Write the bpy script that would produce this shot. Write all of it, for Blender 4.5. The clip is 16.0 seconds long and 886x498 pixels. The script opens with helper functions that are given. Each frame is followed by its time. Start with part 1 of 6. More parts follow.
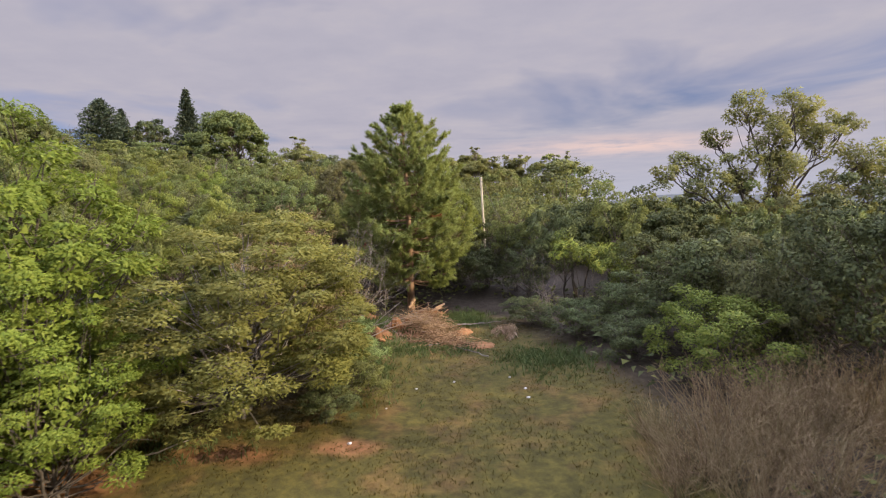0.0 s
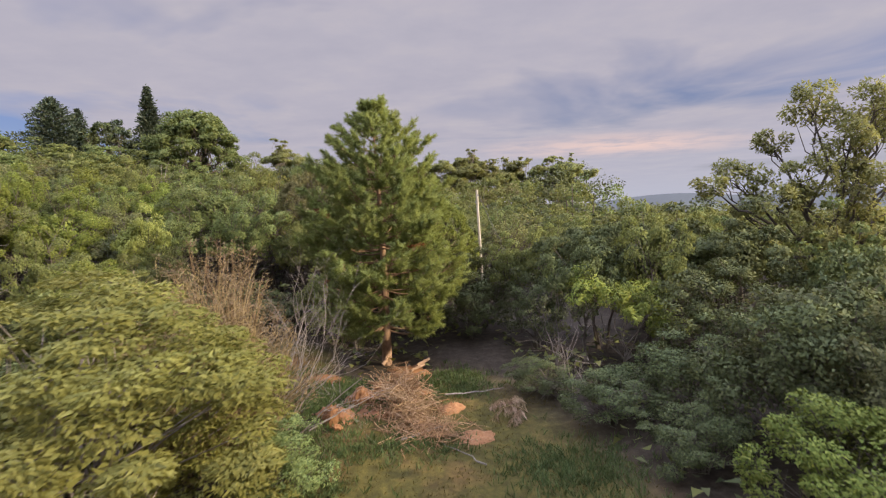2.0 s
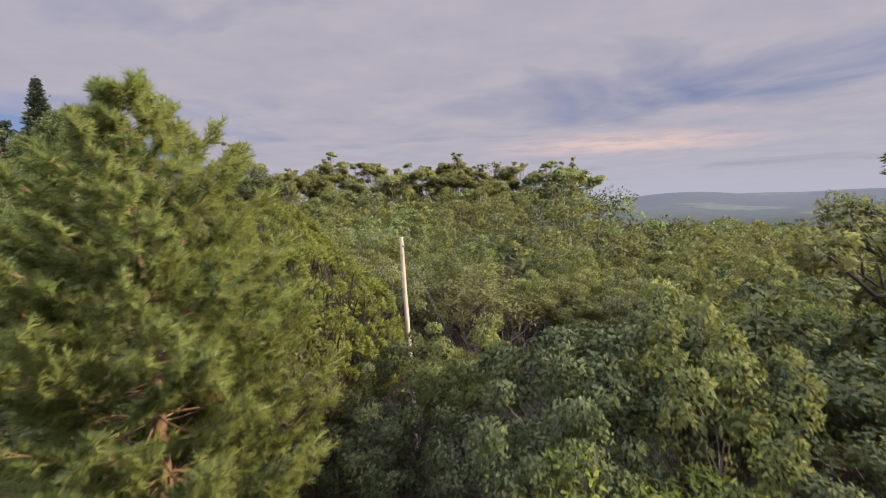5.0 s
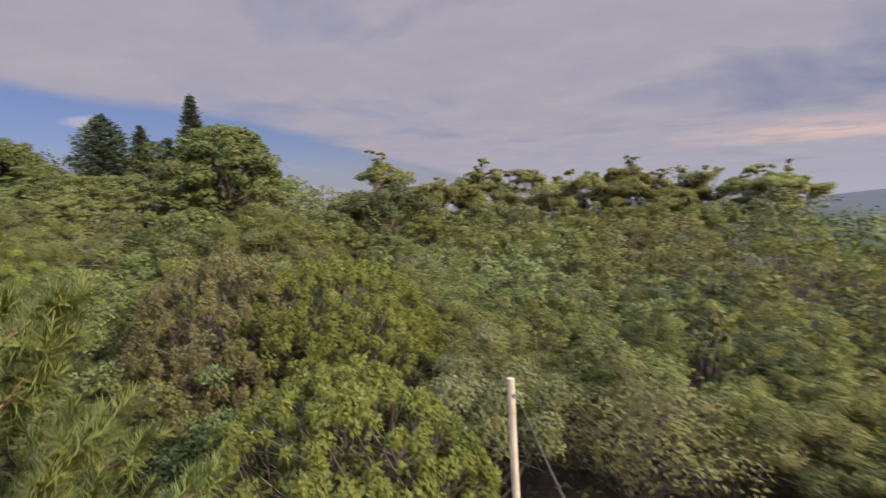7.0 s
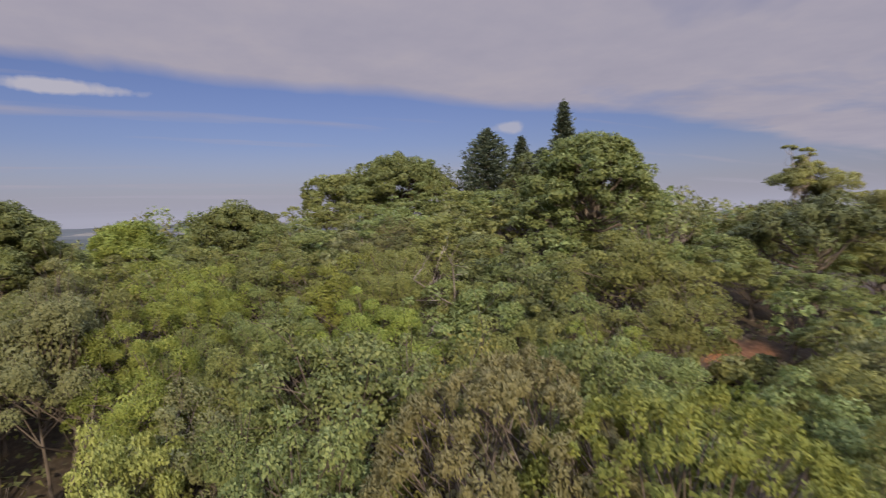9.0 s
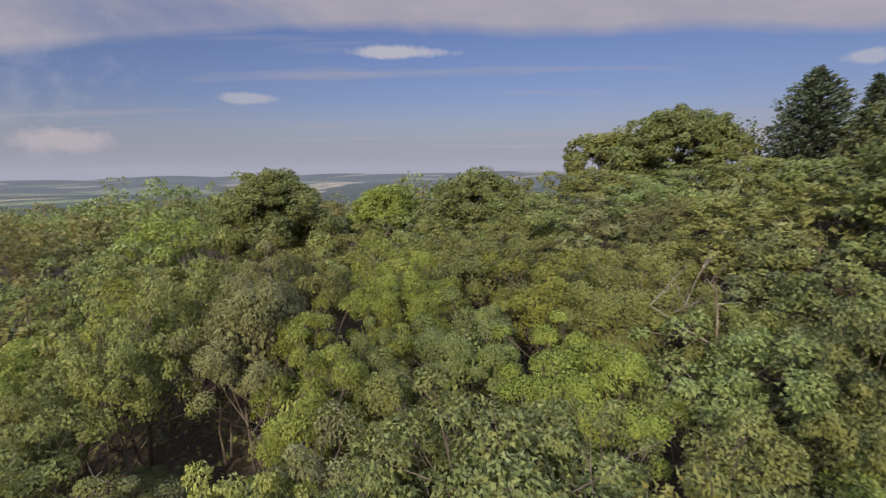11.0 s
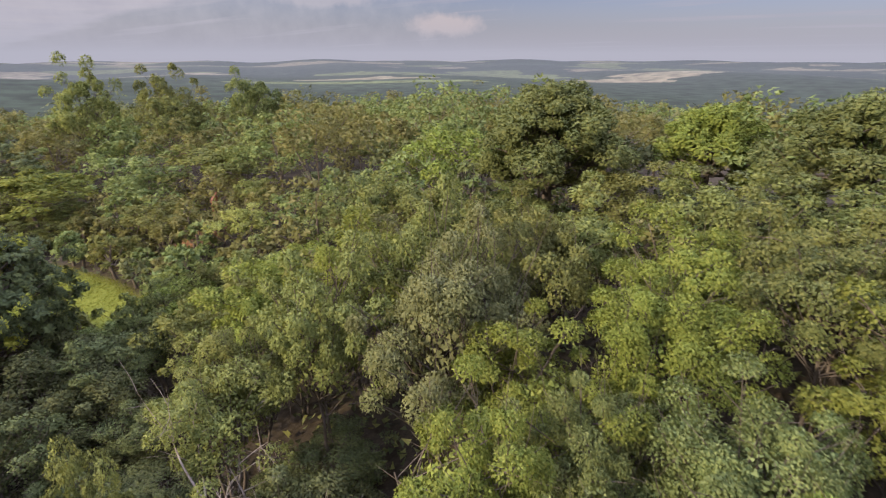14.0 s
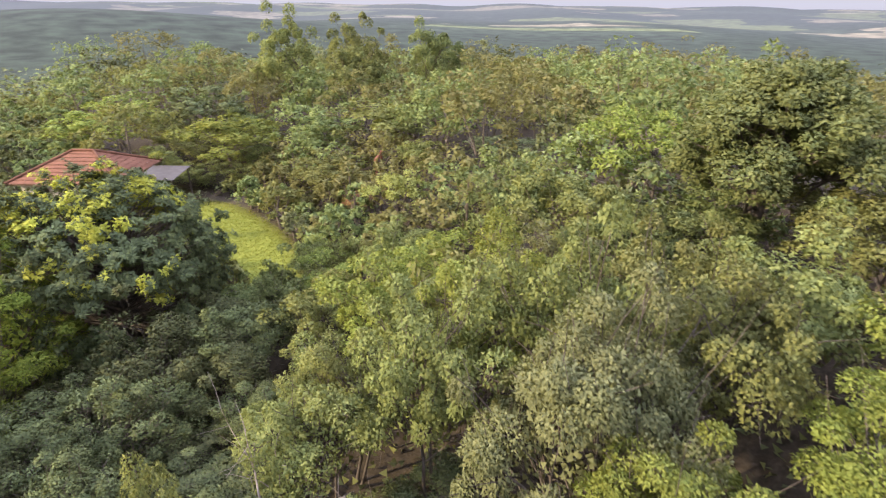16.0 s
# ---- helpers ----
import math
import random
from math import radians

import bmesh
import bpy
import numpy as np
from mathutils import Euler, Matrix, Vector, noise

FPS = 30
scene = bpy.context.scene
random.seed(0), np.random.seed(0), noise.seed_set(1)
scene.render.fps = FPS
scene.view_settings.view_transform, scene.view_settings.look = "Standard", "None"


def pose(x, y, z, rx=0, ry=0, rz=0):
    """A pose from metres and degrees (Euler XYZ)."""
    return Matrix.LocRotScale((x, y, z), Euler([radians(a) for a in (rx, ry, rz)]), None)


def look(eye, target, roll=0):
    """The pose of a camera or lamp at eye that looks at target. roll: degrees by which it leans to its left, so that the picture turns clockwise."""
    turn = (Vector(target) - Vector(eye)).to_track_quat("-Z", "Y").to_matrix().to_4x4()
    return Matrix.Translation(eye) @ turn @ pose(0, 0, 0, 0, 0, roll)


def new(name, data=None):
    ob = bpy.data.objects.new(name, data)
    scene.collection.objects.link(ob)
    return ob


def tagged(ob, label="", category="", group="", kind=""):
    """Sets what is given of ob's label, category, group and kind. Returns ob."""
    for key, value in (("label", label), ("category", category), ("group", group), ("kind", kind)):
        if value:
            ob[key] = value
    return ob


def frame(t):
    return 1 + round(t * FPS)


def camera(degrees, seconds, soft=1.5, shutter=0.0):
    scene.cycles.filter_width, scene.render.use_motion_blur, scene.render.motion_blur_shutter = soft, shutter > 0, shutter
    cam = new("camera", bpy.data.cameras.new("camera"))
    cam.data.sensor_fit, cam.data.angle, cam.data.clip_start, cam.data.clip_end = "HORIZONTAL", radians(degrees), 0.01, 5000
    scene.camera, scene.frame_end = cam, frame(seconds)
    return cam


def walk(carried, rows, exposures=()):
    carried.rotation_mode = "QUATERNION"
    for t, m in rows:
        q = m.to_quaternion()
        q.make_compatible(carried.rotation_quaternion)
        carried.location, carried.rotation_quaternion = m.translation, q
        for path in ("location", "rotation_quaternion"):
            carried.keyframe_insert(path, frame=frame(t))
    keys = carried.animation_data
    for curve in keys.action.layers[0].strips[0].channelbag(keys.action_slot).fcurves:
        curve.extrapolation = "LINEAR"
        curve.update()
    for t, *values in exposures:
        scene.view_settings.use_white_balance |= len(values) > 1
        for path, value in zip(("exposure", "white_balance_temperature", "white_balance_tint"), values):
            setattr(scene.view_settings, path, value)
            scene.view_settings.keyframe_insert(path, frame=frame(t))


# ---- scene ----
cam = camera(79.3, 16.0, soft=1.2, shutter=0.36)
METRES, EYE, TILT, LEAN, TURN = 50.0, 6.2, -4.8, 2.6, 0.0
ROWS = [
    (0.0, 0.0, 0.0, 0.0, 0.0, 0.0, -0.0),
    (0.5, 0.0017, 0.0314, 0.0033, 0.0, 0.03, 0.07),
    (1.0, 0.0037, 0.0617, 0.0105, -0.06, -0.02, 0.09),
    (1.5, 0.0066, 0.0915, 0.0198, -0.08, -0.03, 0.16),
    (2.0, 0.0111, 0.1214, 0.0293, -0.16, -0.02, 0.22),
    (2.5, 0.0201, 0.1539, 0.0374, -0.3, -0.03, 0.25),
    (3.0, 0.0332, 0.1879, 0.0454, -0.41, -0.06, 0.29),
    (3.5, 0.0462, 0.2237, 0.0533, -0.54, -0.07, 0.33),
    (4.0, 0.0567, 0.2611, 0.061, -0.13, -0.08, 0.3),
    (4.2, 0.0607, 0.2757, 0.0642, 0.05, -0.08, 0.28),
    (6.3, 0.0846, 0.4353, 0.1166, 3.4, -0.48, -0.4),
    (6.5, 0.0837, 0.4502, 0.1212, 6.73, -0.58, -0.65),
    (7.0, 0.0786, 0.4857, 0.1334, 18.09, -1.02, -1.6),
    (7.5, 0.0688, 0.5176, 0.1454, 29.23, -1.65, -2.47),
    (8.0, 0.0553, 0.549, 0.1554, 38.21, -2.21, -3.0),
    (8.5, 0.0392, 0.5796, 0.1652, 48.64, -3.0, -3.5),
    (9.0, 0.0204, 0.6073, 0.1739, 58.49, -3.84, -3.84),
    (9.5, 0.0003, 0.6317, 0.1818, 67.8, -4.64, -4.02),
    (12.0, -0.1142, 0.6996, 0.2076, 100.26, -16.84, -3.72),
    (12.5, -0.139, 0.7029, 0.2106, 106.39, -19.16, -3.47),
    (13.0, -0.1628, 0.7025, 0.2135, 112.65, -21.4, -3.16),
    (13.5, -0.1853, 0.6999, 0.2156, 118.47, -23.35, -2.86),
    (14.0, -0.2064, 0.6947, 0.2172, 123.86, -24.99, -2.58),
    (14.5, -0.2257, 0.6871, 0.2187, 128.92, -26.61, -2.29),
    (15.0, -0.2435, 0.6777, 0.22, 133.79, -28.16, -1.98),
    (15.5, -0.26, 0.6664, 0.2214, 138.35, -29.61, -1.66),
    (16.0, -0.275, 0.6537, 0.2226, 143.36, -30.75, -1.26),
]
walk(cam, [(t, pose(0, 0, EYE, TILT, LEAN, TURN) @ pose(METRES * x, METRES * y, METRES * z, 90 + pitch, roll, yaw)) for t, x, y, z, yaw, pitch, roll in ROWS],
     exposures=[(0.0, 0.57, 6500, 11), (4.2, 0.52, 6500, 11), (9.0, 0.17, 6400, 15), (11.8, 0.24, 6350, 11), (13.5, 0.39, 6420, 12), (14.5, 0.55, 6600, 13), (16.0, 1.02, 6550, 13)])

# ---- world, sun ----
SUN_AZ, SUN_EL = radians(108), radians(25.5)          # compass-like: from +y towards +x
to_sun = Vector((math.sin(SUN_AZ) * math.cos(SUN_EL), math.cos(SUN_AZ) * math.cos(SUN_EL), math.sin(SUN_EL)))
sun_data = bpy.data.lights.new("sun", "SUN")
sun_data.energy, sun_data.angle, sun_data.color = 5.7, radians(1.2), (1.0, 0.83, 0.60)
sun = new("sun", sun_data)
sun.matrix_world = look(to_sun * 60, (0, 0, 0))


def nodes_of(tree):
    tree.nodes.clear()

    def n(kind, **inputs):
        node = tree.nodes.new(kind)
        for key, value in inputs.items():
            k = key.replace("_", " ")
            if k.isdigit() or (k[0] == "i" and k[1:].isdigit()):
                node.inputs[int(k.lstrip("i"))].default_value = value
            else:
                node.inputs[k].default_value = value
        return node
    return n, tree.links.new


def ramp(node, stops):
    el = node.color_ramp.elements
    while len(el) > 1:
        el.remove(el[-1])
    el[0].position, el[0].color = stops[0][0], (*stops[0][1], 1)
    for p, c in stops[1:]:
        e = el.new(p)
        e.color = (*c, 1)
    return node


def make_world():
    world = bpy.data.worlds.new("sky")
    world.use_nodes = True
    scene.world = world
    n, link = nodes_of(world.node_tree)
    sky = n("ShaderNodeTexSky")
    sky.sky_type, sky.sun_disc = "NISHITA", False
    sky.sun_elevation, sky.sun_rotation = SUN_EL, SUN_AZ
    sky.air_density, sky.dust_density, sky.ozone_density = 1.0, 1.2, 1.5
    co = n("ShaderNodeTexCoord")
    sep = n("ShaderNodeSeparateXYZ")
    link(co.outputs["Generated"], sep.inputs[0])
    # a flat cloud deck: direction divided by its height
    h = n("ShaderNodeMath", i1=0.06)
    h.operation = "ADD"
    mx = n("ShaderNodeMath", i1=0.0)
    mx.operation = "MAXIMUM"
    link(sep.outputs["Z"], mx.inputs[0])
    link(mx.outputs[0], h.inputs[0])
    dx, dy = n("ShaderNodeMath"), n("ShaderNodeMath")
    dx.operation = dy.operation = "DIVIDE"
    link(sep.outputs["X"], dx.inputs[0])
    link(sep.outputs["Y"], dy.inputs[0])
    link(h.outputs[0], dx.inputs[1])
    link(h.outputs[0], dy.inputs[1])
    deck = n("ShaderNodeCombineXYZ")
    link(dx.outputs[0], deck.inputs[0])
    link(dy.outputs[0], deck.inputs[1])
    big = n("ShaderNodeTexNoise", Scale=0.42, Detail=5.0, Roughness=0.55, Distortion=0.6)
    link(deck.outputs[0], big.inputs["Vector"])
    # the deck thins out towards the west and south-west
    slant = n("ShaderNodeMath", i1=-0.10, i2=3.42)
    slant.operation = "MULTIPLY_ADD"
    link(dy.outputs[0], slant.inputs[0])
    lean = n("ShaderNodeMath")
    lean.operation = "ADD"
    link(dx.outputs[0], lean.inputs[0])
    link(slant.outputs[0], lean.inputs[1])
    lim = n("ShaderNodeMapRange", i1=-0.30, i2=0.36, i3=-0.32, i4=0.17)
    lim.clamp = True
    link(lean.outputs[0], lim.inputs["Value"])
    tot = n("ShaderNodeMath")
    tot.operation = "ADD"
    link(big.outputs["Fac"], tot.inputs[0])
    link(lim.outputs[0], tot.inputs[1])
    # one thin place in the deck, ahead and a little to the right
    gap = n("ShaderNodeVectorMath")
    gap.operation = "DISTANCE"
    squeeze = n("ShaderNodeMapping")
    squeeze.inputs["Scale"].default_value = (0.55, 1.0, 1.0)
    link(deck.outputs[0], squeeze.inputs["Vector"])
    link(squeeze.outputs[0], gap.inputs[0])
    gap.inputs[1].default_value = (0.5, 4.1, 0.0)
    thin = n("ShaderNodeMapRange", i1=0.1, i2=1.5, i3=-0.115, i4=0.0)
    thin.clamp = True
    link(gap.outputs["Value"], thin.inputs["Value"])
    tot0 = tot
    tot = n("ShaderNodeMath")
    tot.operation = "ADD"
    link(tot0.outputs[0], tot.inputs[0])
    link(thin.outputs[0], tot.inputs[1])
    cover = ramp(n("ShaderNodeValToRGB"), [(0.40, (0, 0, 0)), (0.62, (1, 1, 1))])
    link(tot.outputs[0], cover.inputs[0])
    fine = n("ShaderNodeTexNoise", Scale=1.6, Detail=6.0, Roughness=0.6)
    link(deck.outputs[0], fine.inputs["Vector"])
    tone = ramp(n("ShaderNodeValToRGB"), [(0.3, (3.50, 3.38, 4.05)), (0.5, (3.82, 3.64, 4.24)), (0.75, (4.30, 4.00, 4.38))])
    link(fine.outputs["Fac"], tone.inputs[0])
    # thin streaks where the sky is clear
    pull = n("ShaderNodeMapping")
    pull.inputs["Scale"].default_value = (1.5, 0.30, 1.0)
    pull.inputs["Rotation"].default_value = (0, 0, 0.25)
    link(deck.outputs[0], pull.inputs["Vector"])
    wisp = n("ShaderNodeTexNoise", Scale=0.75, Detail=5.0, Roughness=0.5)
    link(pull.outputs[0], wisp.inputs["Vector"])
    streak = ramp(n("ShaderNodeValToRGB"), [(0.57, (0, 0, 0)), (0.70, (0.7, 0.7, 0.7))])
    link(wisp.outputs["Fac"], streak.inputs[0])
    both = n("ShaderNodeMath")
    both.operation = "MAXIMUM"
    link(cover.outputs[0], both.inputs[0])
    link(streak.outputs[0], both.inputs[1])
    cover = both
    # an overcast deck is brighter overhead than low down
    lift = n("ShaderNodeMapRange", i1=0.38, i2=0.9, i3=1.0, i4=8.9)
    link(sep.outputs["Z"], lift.inputs[0])
    bright = n("ShaderNodeVectorMath")
    bright.operation = "SCALE"
    link(tone.outputs[0], bright.inputs[0])
    link(lift.outputs[0], bright.inputs["Scale"])
    # and bluer overhead
    cool = n("ShaderNodeMix")
    cool.data_type, cool.blend_type = "RGBA", "MULTIPLY"
    cool.inputs[7].default_value = (0.88, 0.97, 1.20, 1)
    high = n("ShaderNodeMapRange", i1=0.38, i2=0.8, i3=0.0, i4=1.0)
    high.clamp = True
    link(sep.outputs["Z"], high.inputs[0])
    link(high.outputs[0], cool.inputs[0])
    link(bright.outputs[0], cool.inputs[6])
    mix = n("ShaderNodeMix")
    mix.data_type = "RGBA"
    link(cover.outputs[0], mix.inputs[0])
    clear = n("ShaderNodeMix")
    clear.data_type, clear.blend_type = "RGBA", "MULTIPLY"
    clear.inputs[0].default_value = 1.0
    clear.inputs[7].default_value = (0.56, 0.54, 0.75, 1)
    link(sky.outputs[0], clear.inputs[6])
    link(clear.outputs[2], mix.inputs[6])
    link(cool.outputs[2], mix.inputs[7])
    # a low bank warmed by the sun
    bank = n("ShaderNodeVectorMath")
    bank.operation = "DISTANCE"
    flat = n("ShaderNodeMapping")
    flat.inputs["Scale"].default_value = (0.45, 0.8, 1.0)
    link(deck.outputs[0], flat.inputs["Vector"])
    link(flat.outputs[0], bank.inputs[0])
    bank.inputs[1].default_value = (1.0, 5.2, 0.0)
    glow = n("ShaderNodeMapRange", i1=0.1, i2=0.9, i3=0.9, i4=0.0)
    glow.clamp = True
    link(bank.outputs["Value"], glow.inputs["Value"])
    rag = n("ShaderNodeMath")
    rag.operation = "MULTIPLY"
    broken = n("ShaderNodeMapRange", i1=0.35, i2=0.55, i3=0.15, i4=1.0)
    link(fine.outputs["Fac"], broken.inputs["Value"])
    link(glow.outputs[0], rag.inputs[0])
    link(broken.outputs[0], rag.inputs[1])
    warm = n("ShaderNodeMix")
    warm.data_type = "RGBA"
    warm.inputs[7].default_value = (7.6, 5.3, 4.5, 1)
    link(rag.outputs[0], warm.inputs[0])
    link(mix.outputs[2], warm.inputs[6])
    mix = warm
    # single clouds in the clear west: direction, width, height, colour, cover
    curl = n("ShaderNodeTexNoise", Scale=26.0, Detail=5.0, Roughness=0.6)
    link(co.outputs["Generated"], curl.inputs["Vector"])
    fray = n("ShaderNodeMapRange", i1=0.3, i2=0.7, i3=-0.28, i4=0.28)
    fray.clamp = False
    link(curl.outputs["Fac"], fray.inputs["Value"])
    for at, wide, tall, colour, amount, core in (((-0.833, -0.551, 0.046), 0.075, 0.021, (5.9, 4.9, 4.7), 0.8, 0.55), ((-0.979, -0.05, 0.198), 0.095, 0.012, (5.6, 5.3, 5.4), 0.75, 0.55),
                                           ((-0.942, -0.313, 0.118), 0.055, 0.010, (5.2, 5.0, 5.3), 0.6, 0.55),
                                           ((-0.70, -0.71, 0.085), 0.10, 0.016, (5.0, 4.6, 4.9), 0.5, 0.55), ((-0.774, 0.616, 0.147), 0.03, 0.012, (5.2, 5.0, 5.2), 0.6, 0.55),
                                           ((-0.42, -0.89, 0.15), 0.60, 0.24, (5.6, 5.45, 5.8), 0.62, -0.2)):
        off = n("ShaderNodeVectorMath")
        off.operation = "SUBTRACT"
        off.inputs[1].default_value = at
        link(co.outputs["Generated"], off.inputs[0])
        form = n("ShaderNodeVectorMath")
        form.operation = "MULTIPLY"
        form.inputs[1].default_value = (1 / wide, 1 / wide, 1 / tall)
        link(off.outputs[0], form.inputs[0])
        reach = n("ShaderNodeVectorMath")
        reach.operation = "LENGTH"
        link(form.outputs[0], reach.inputs[0])
        edge = n("ShaderNodeMath")
        edge.operation = "ADD"
        link(reach.outputs["Value"], edge.inputs[0])
        link(fray.outputs[0], edge.inputs[1])
        body = n("ShaderNodeMapRange", i1=core, i2=1.0, i3=amount, i4=0.0)
        body.clamp = True
        link(edge.outputs[0], body.inputs["Value"])
        puff = n("ShaderNodeMix")
        puff.data_type = "RGBA"
        puff.inputs[7].default_value = (*colour, 1)
        link(body.outputs[0], puff.inputs[0])
        link(mix.outputs[2], puff.inputs[6])
        mix = puff
    # pale haze along the horizon
    low = ramp(n("ShaderNodeValToRGB"), [(0.0, (1, 1, 1)), (0.045, (0.45, 0.45, 0.45)), (0.12, (0, 0, 0))])
    link(mx.outputs[0], low.inputs[0])
    haze = n("ShaderNodeMix")
    haze.data_type = "RGBA"
    haze.inputs[7].default_value = (3.95, 4.0, 4.75, 1)
    link(low.outputs[0], haze.inputs[0])
    link(mix.outputs[2], haze.inputs[6])
    bg = n("ShaderNodeBackground", Strength=0.085)
    link(haze.outputs[2], bg.inputs["Color"])
    out = n("ShaderNodeOutputWorld")
    link(bg.outputs[0], out.inputs["Surface"])


make_world()

# ---- materials ----
MATS = {}


def leaf_mat(name, dark, mid, light, shine=0.65, through_light=0.36):
    m = bpy.data.materials.new(name)
    m.use_nodes = True
    n, link = nodes_of(m.node_tree)
    geo, info = n("ShaderNodeNewGeometry"), n("ShaderNodeObjectInfo")
    dark, mid, light = ([c[0] * 1.0, c[1] * 0.98, c[2] * 1.17] for c in (dark, mid, light))
    r = ramp(n("ShaderNodeValToRGB"), [(0.0, [0.75 * a + 0.25 * b for a, b in zip(dark, mid)]), (0.5, mid), (1.0, [0.75 * a + 0.25 * b for a, b in zip(light, mid)])])
    link(geo.outputs["Random Per Island"], r.inputs[0])
    co = n("ShaderNodeTexCoord")
    patch = n("ShaderNodeTexNoise", Scale=0.9, Detail=2.0)
    link(co.outputs["Object"], patch.inputs["Vector"])
    shade = n("ShaderNodeTexNoise", Scale=0.45, Detail=1.0)
    link(co.outputs["Object"], shade.inputs["Vector"])
    both = n("ShaderNodeMath")
    both.operation = "ADD"
    link(info.outputs["Random"], both.inputs[0])
    link(shade.outputs["Fac"], both.inputs[1])
    hue = n("ShaderNodeMapRange", i1=0.4, i2=1.6, i3=0.477, i4=0.510)
    link(both.outputs[0], hue.inputs[0])
    val = n("ShaderNodeMapRange", i1=0.25, i2=0.75, i3=0.78, i4=1.18)
    link(patch.outputs["Fac"], val.inputs[0])
    own = n("ShaderNodeMath")
    own.operation = "MULTIPLY"
    each = n("ShaderNodeMapRange", i3=0.88, i4=1.20)
    link(info.outputs["Random"], each.inputs[0])
    link(val.outputs[0], own.inputs[0])
    link(each.outputs[0], own.inputs[1])
    hsv = n("ShaderNodeHueSaturation")
    link(hue.outputs[0], hsv.inputs["Hue"])
    link(own.outputs[0], hsv.inputs["Value"])
    link(r.outputs[0], hsv.inputs["Color"])
    p = n("ShaderNodeBsdfPrincipled", Roughness=shine)
    p.inputs["Specular IOR Level"].default_value = 0.05
    tr = n("ShaderNodeBsdfTranslucent")
    warm = n("ShaderNodeMix")
    warm.data_type, warm.blend_type = "RGBA", "MULTIPLY"
    warm.inputs[0].default_value = 1.0
    warm.inputs[7].default_value = (1.15, 1.10, 0.78, 1)
    link(hsv.outputs[0], warm.inputs[6])
    link(hsv.outputs[0], p.inputs["Base Color"])
    link(warm.outputs[2], tr.inputs["Color"])
    mix = n("ShaderNodeMixShader", i0=through_light)
    link(p.outputs[0], mix.inputs[1])
    link(tr.outputs[0], mix.inputs[2])
    out = n("ShaderNodeOutputMaterial")
    link(mix.outputs[0], out.inputs["Surface"])
    MATS[name] = m
    return m


leaf_mat("olive_leaf", (0.082, 0.097, 0.032), (0.138, 0.162, 0.045), (0.205, 0.222, 0.062))
leaf_mat("green_leaf", (0.064, 0.092, 0.031), (0.127, 0.164, 0.050), (0.207, 0.241, 0.074))
leaf_mat("bright_leaf", (0.086, 0.121, 0.024), (0.152, 0.196, 0.038), (0.236, 0.270, 0.056))
leaf_mat("yellow_leaf", (0.125, 0.146, 0.038), (0.195, 0.218, 0.052), (0.285, 0.300, 0.080))
leaf_mat("dark_leaf", (0.045, 0.059, 0.024), (0.079, 0.097, 0.034), (0.130, 0.149, 0.048), shine=0.5, through_light=0.2)
leaf_mat("grey_leaf", (0.086, 0.100, 0.043), (0.142, 0.160, 0.061), (0.205, 0.220, 0.083))
leaf_mat("brown_leaf", (0.098, 0.096, 0.036), (0.145, 0.140, 0.052), (0.196, 0.188, 0.070))
leaf_mat("straw_leaf", (0.108, 0.086, 0.034), (0.166, 0.134, 0.055), (0.240, 0.200, 0.088))
leaf_mat("dome_leaf", (0.088, 0.116, 0.024), (0.145, 0.178, 0.034), (0.210, 0.240, 0.050))
leaf_mat("needle", (0.110, 0.142, 0.044), (0.180, 0.218, 0.061), (0.265, 0.298, 0.086), through_light=0.5)
leaf_mat("conifer_leaf", (0.040, 0.060, 0.038), (0.072, 0.098, 0.056), (0.120, 0.146, 0.076), through_light=0.2)
leaf_mat("dead_needle", (0.18, 0.065, 0.032), (0.27, 0.10, 0.044), (0.36, 0.15, 0.066), through_light=0.15)
leaf_mat("broad_leaf", (0.036, 0.048, 0.020), (0.066, 0.084, 0.031), (0.112, 0.134, 0.044), shine=0.5, through_light=0.2)
leaf_mat("young_leaf", (0.180, 0.225, 0.030), (0.280, 0.325, 0.042), (0.370, 0.405, 0.062))
leaf_mat("grass_leaf", (0.092, 0.100, 0.032), (0.144, 0.150, 0.047), (0.206, 0.205, 0.066))
leaf_mat("gum_leaf", (0.120, 0.138, 0.050), (0.192, 0.212, 0.070), (0.275, 0.290, 0.094), through_light=0.5)
leaf_mat("spray_leaf", (0.070, 0.114, 0.019), (0.133, 0.198, 0.029), (0.215, 0.285, 0.048))
leaf_mat("feather_leaf", (0.094, 0.103, 0.026), (0.150, 0.157, 0.037), (0.214, 0.213, 0.053))
leaf_mat("grass_blade", (0.056, 0.051, 0.013), (0.088, 0.078, 0.018), (0.124, 0.108, 0.028), shine=0.6)
leaf_mat("green_grass_blade", (0.040, 0.068, 0.022), (0.070, 0.106, 0.032), (0.118, 0.156, 0.048), shine=0.6)
leaf_mat("lawn_blade", (0.085, 0.104, 0.014), (0.130, 0.146, 0.019), (0.176, 0.188, 0.030), shine=0.6)
leaf_mat("cut_stalk", (0.140, 0.080, 0.036), (0.225, 0.140, 0.064), (0.34, 0.235, 0.118), shine=0.75, through_light=0.1)
leaf_mat("dry_frond", (0.20, 0.145, 0.070), (0.31, 0.235, 0.120), (0.43, 0.34, 0.19), shine=0.7, through_light=0.1)
leaf_mat("dry_stem", (0.132, 0.099, 0.041), (0.212, 0.164, 0.068), (0.325, 0.263, 0.116), shine=0.75, through_light=0.1)


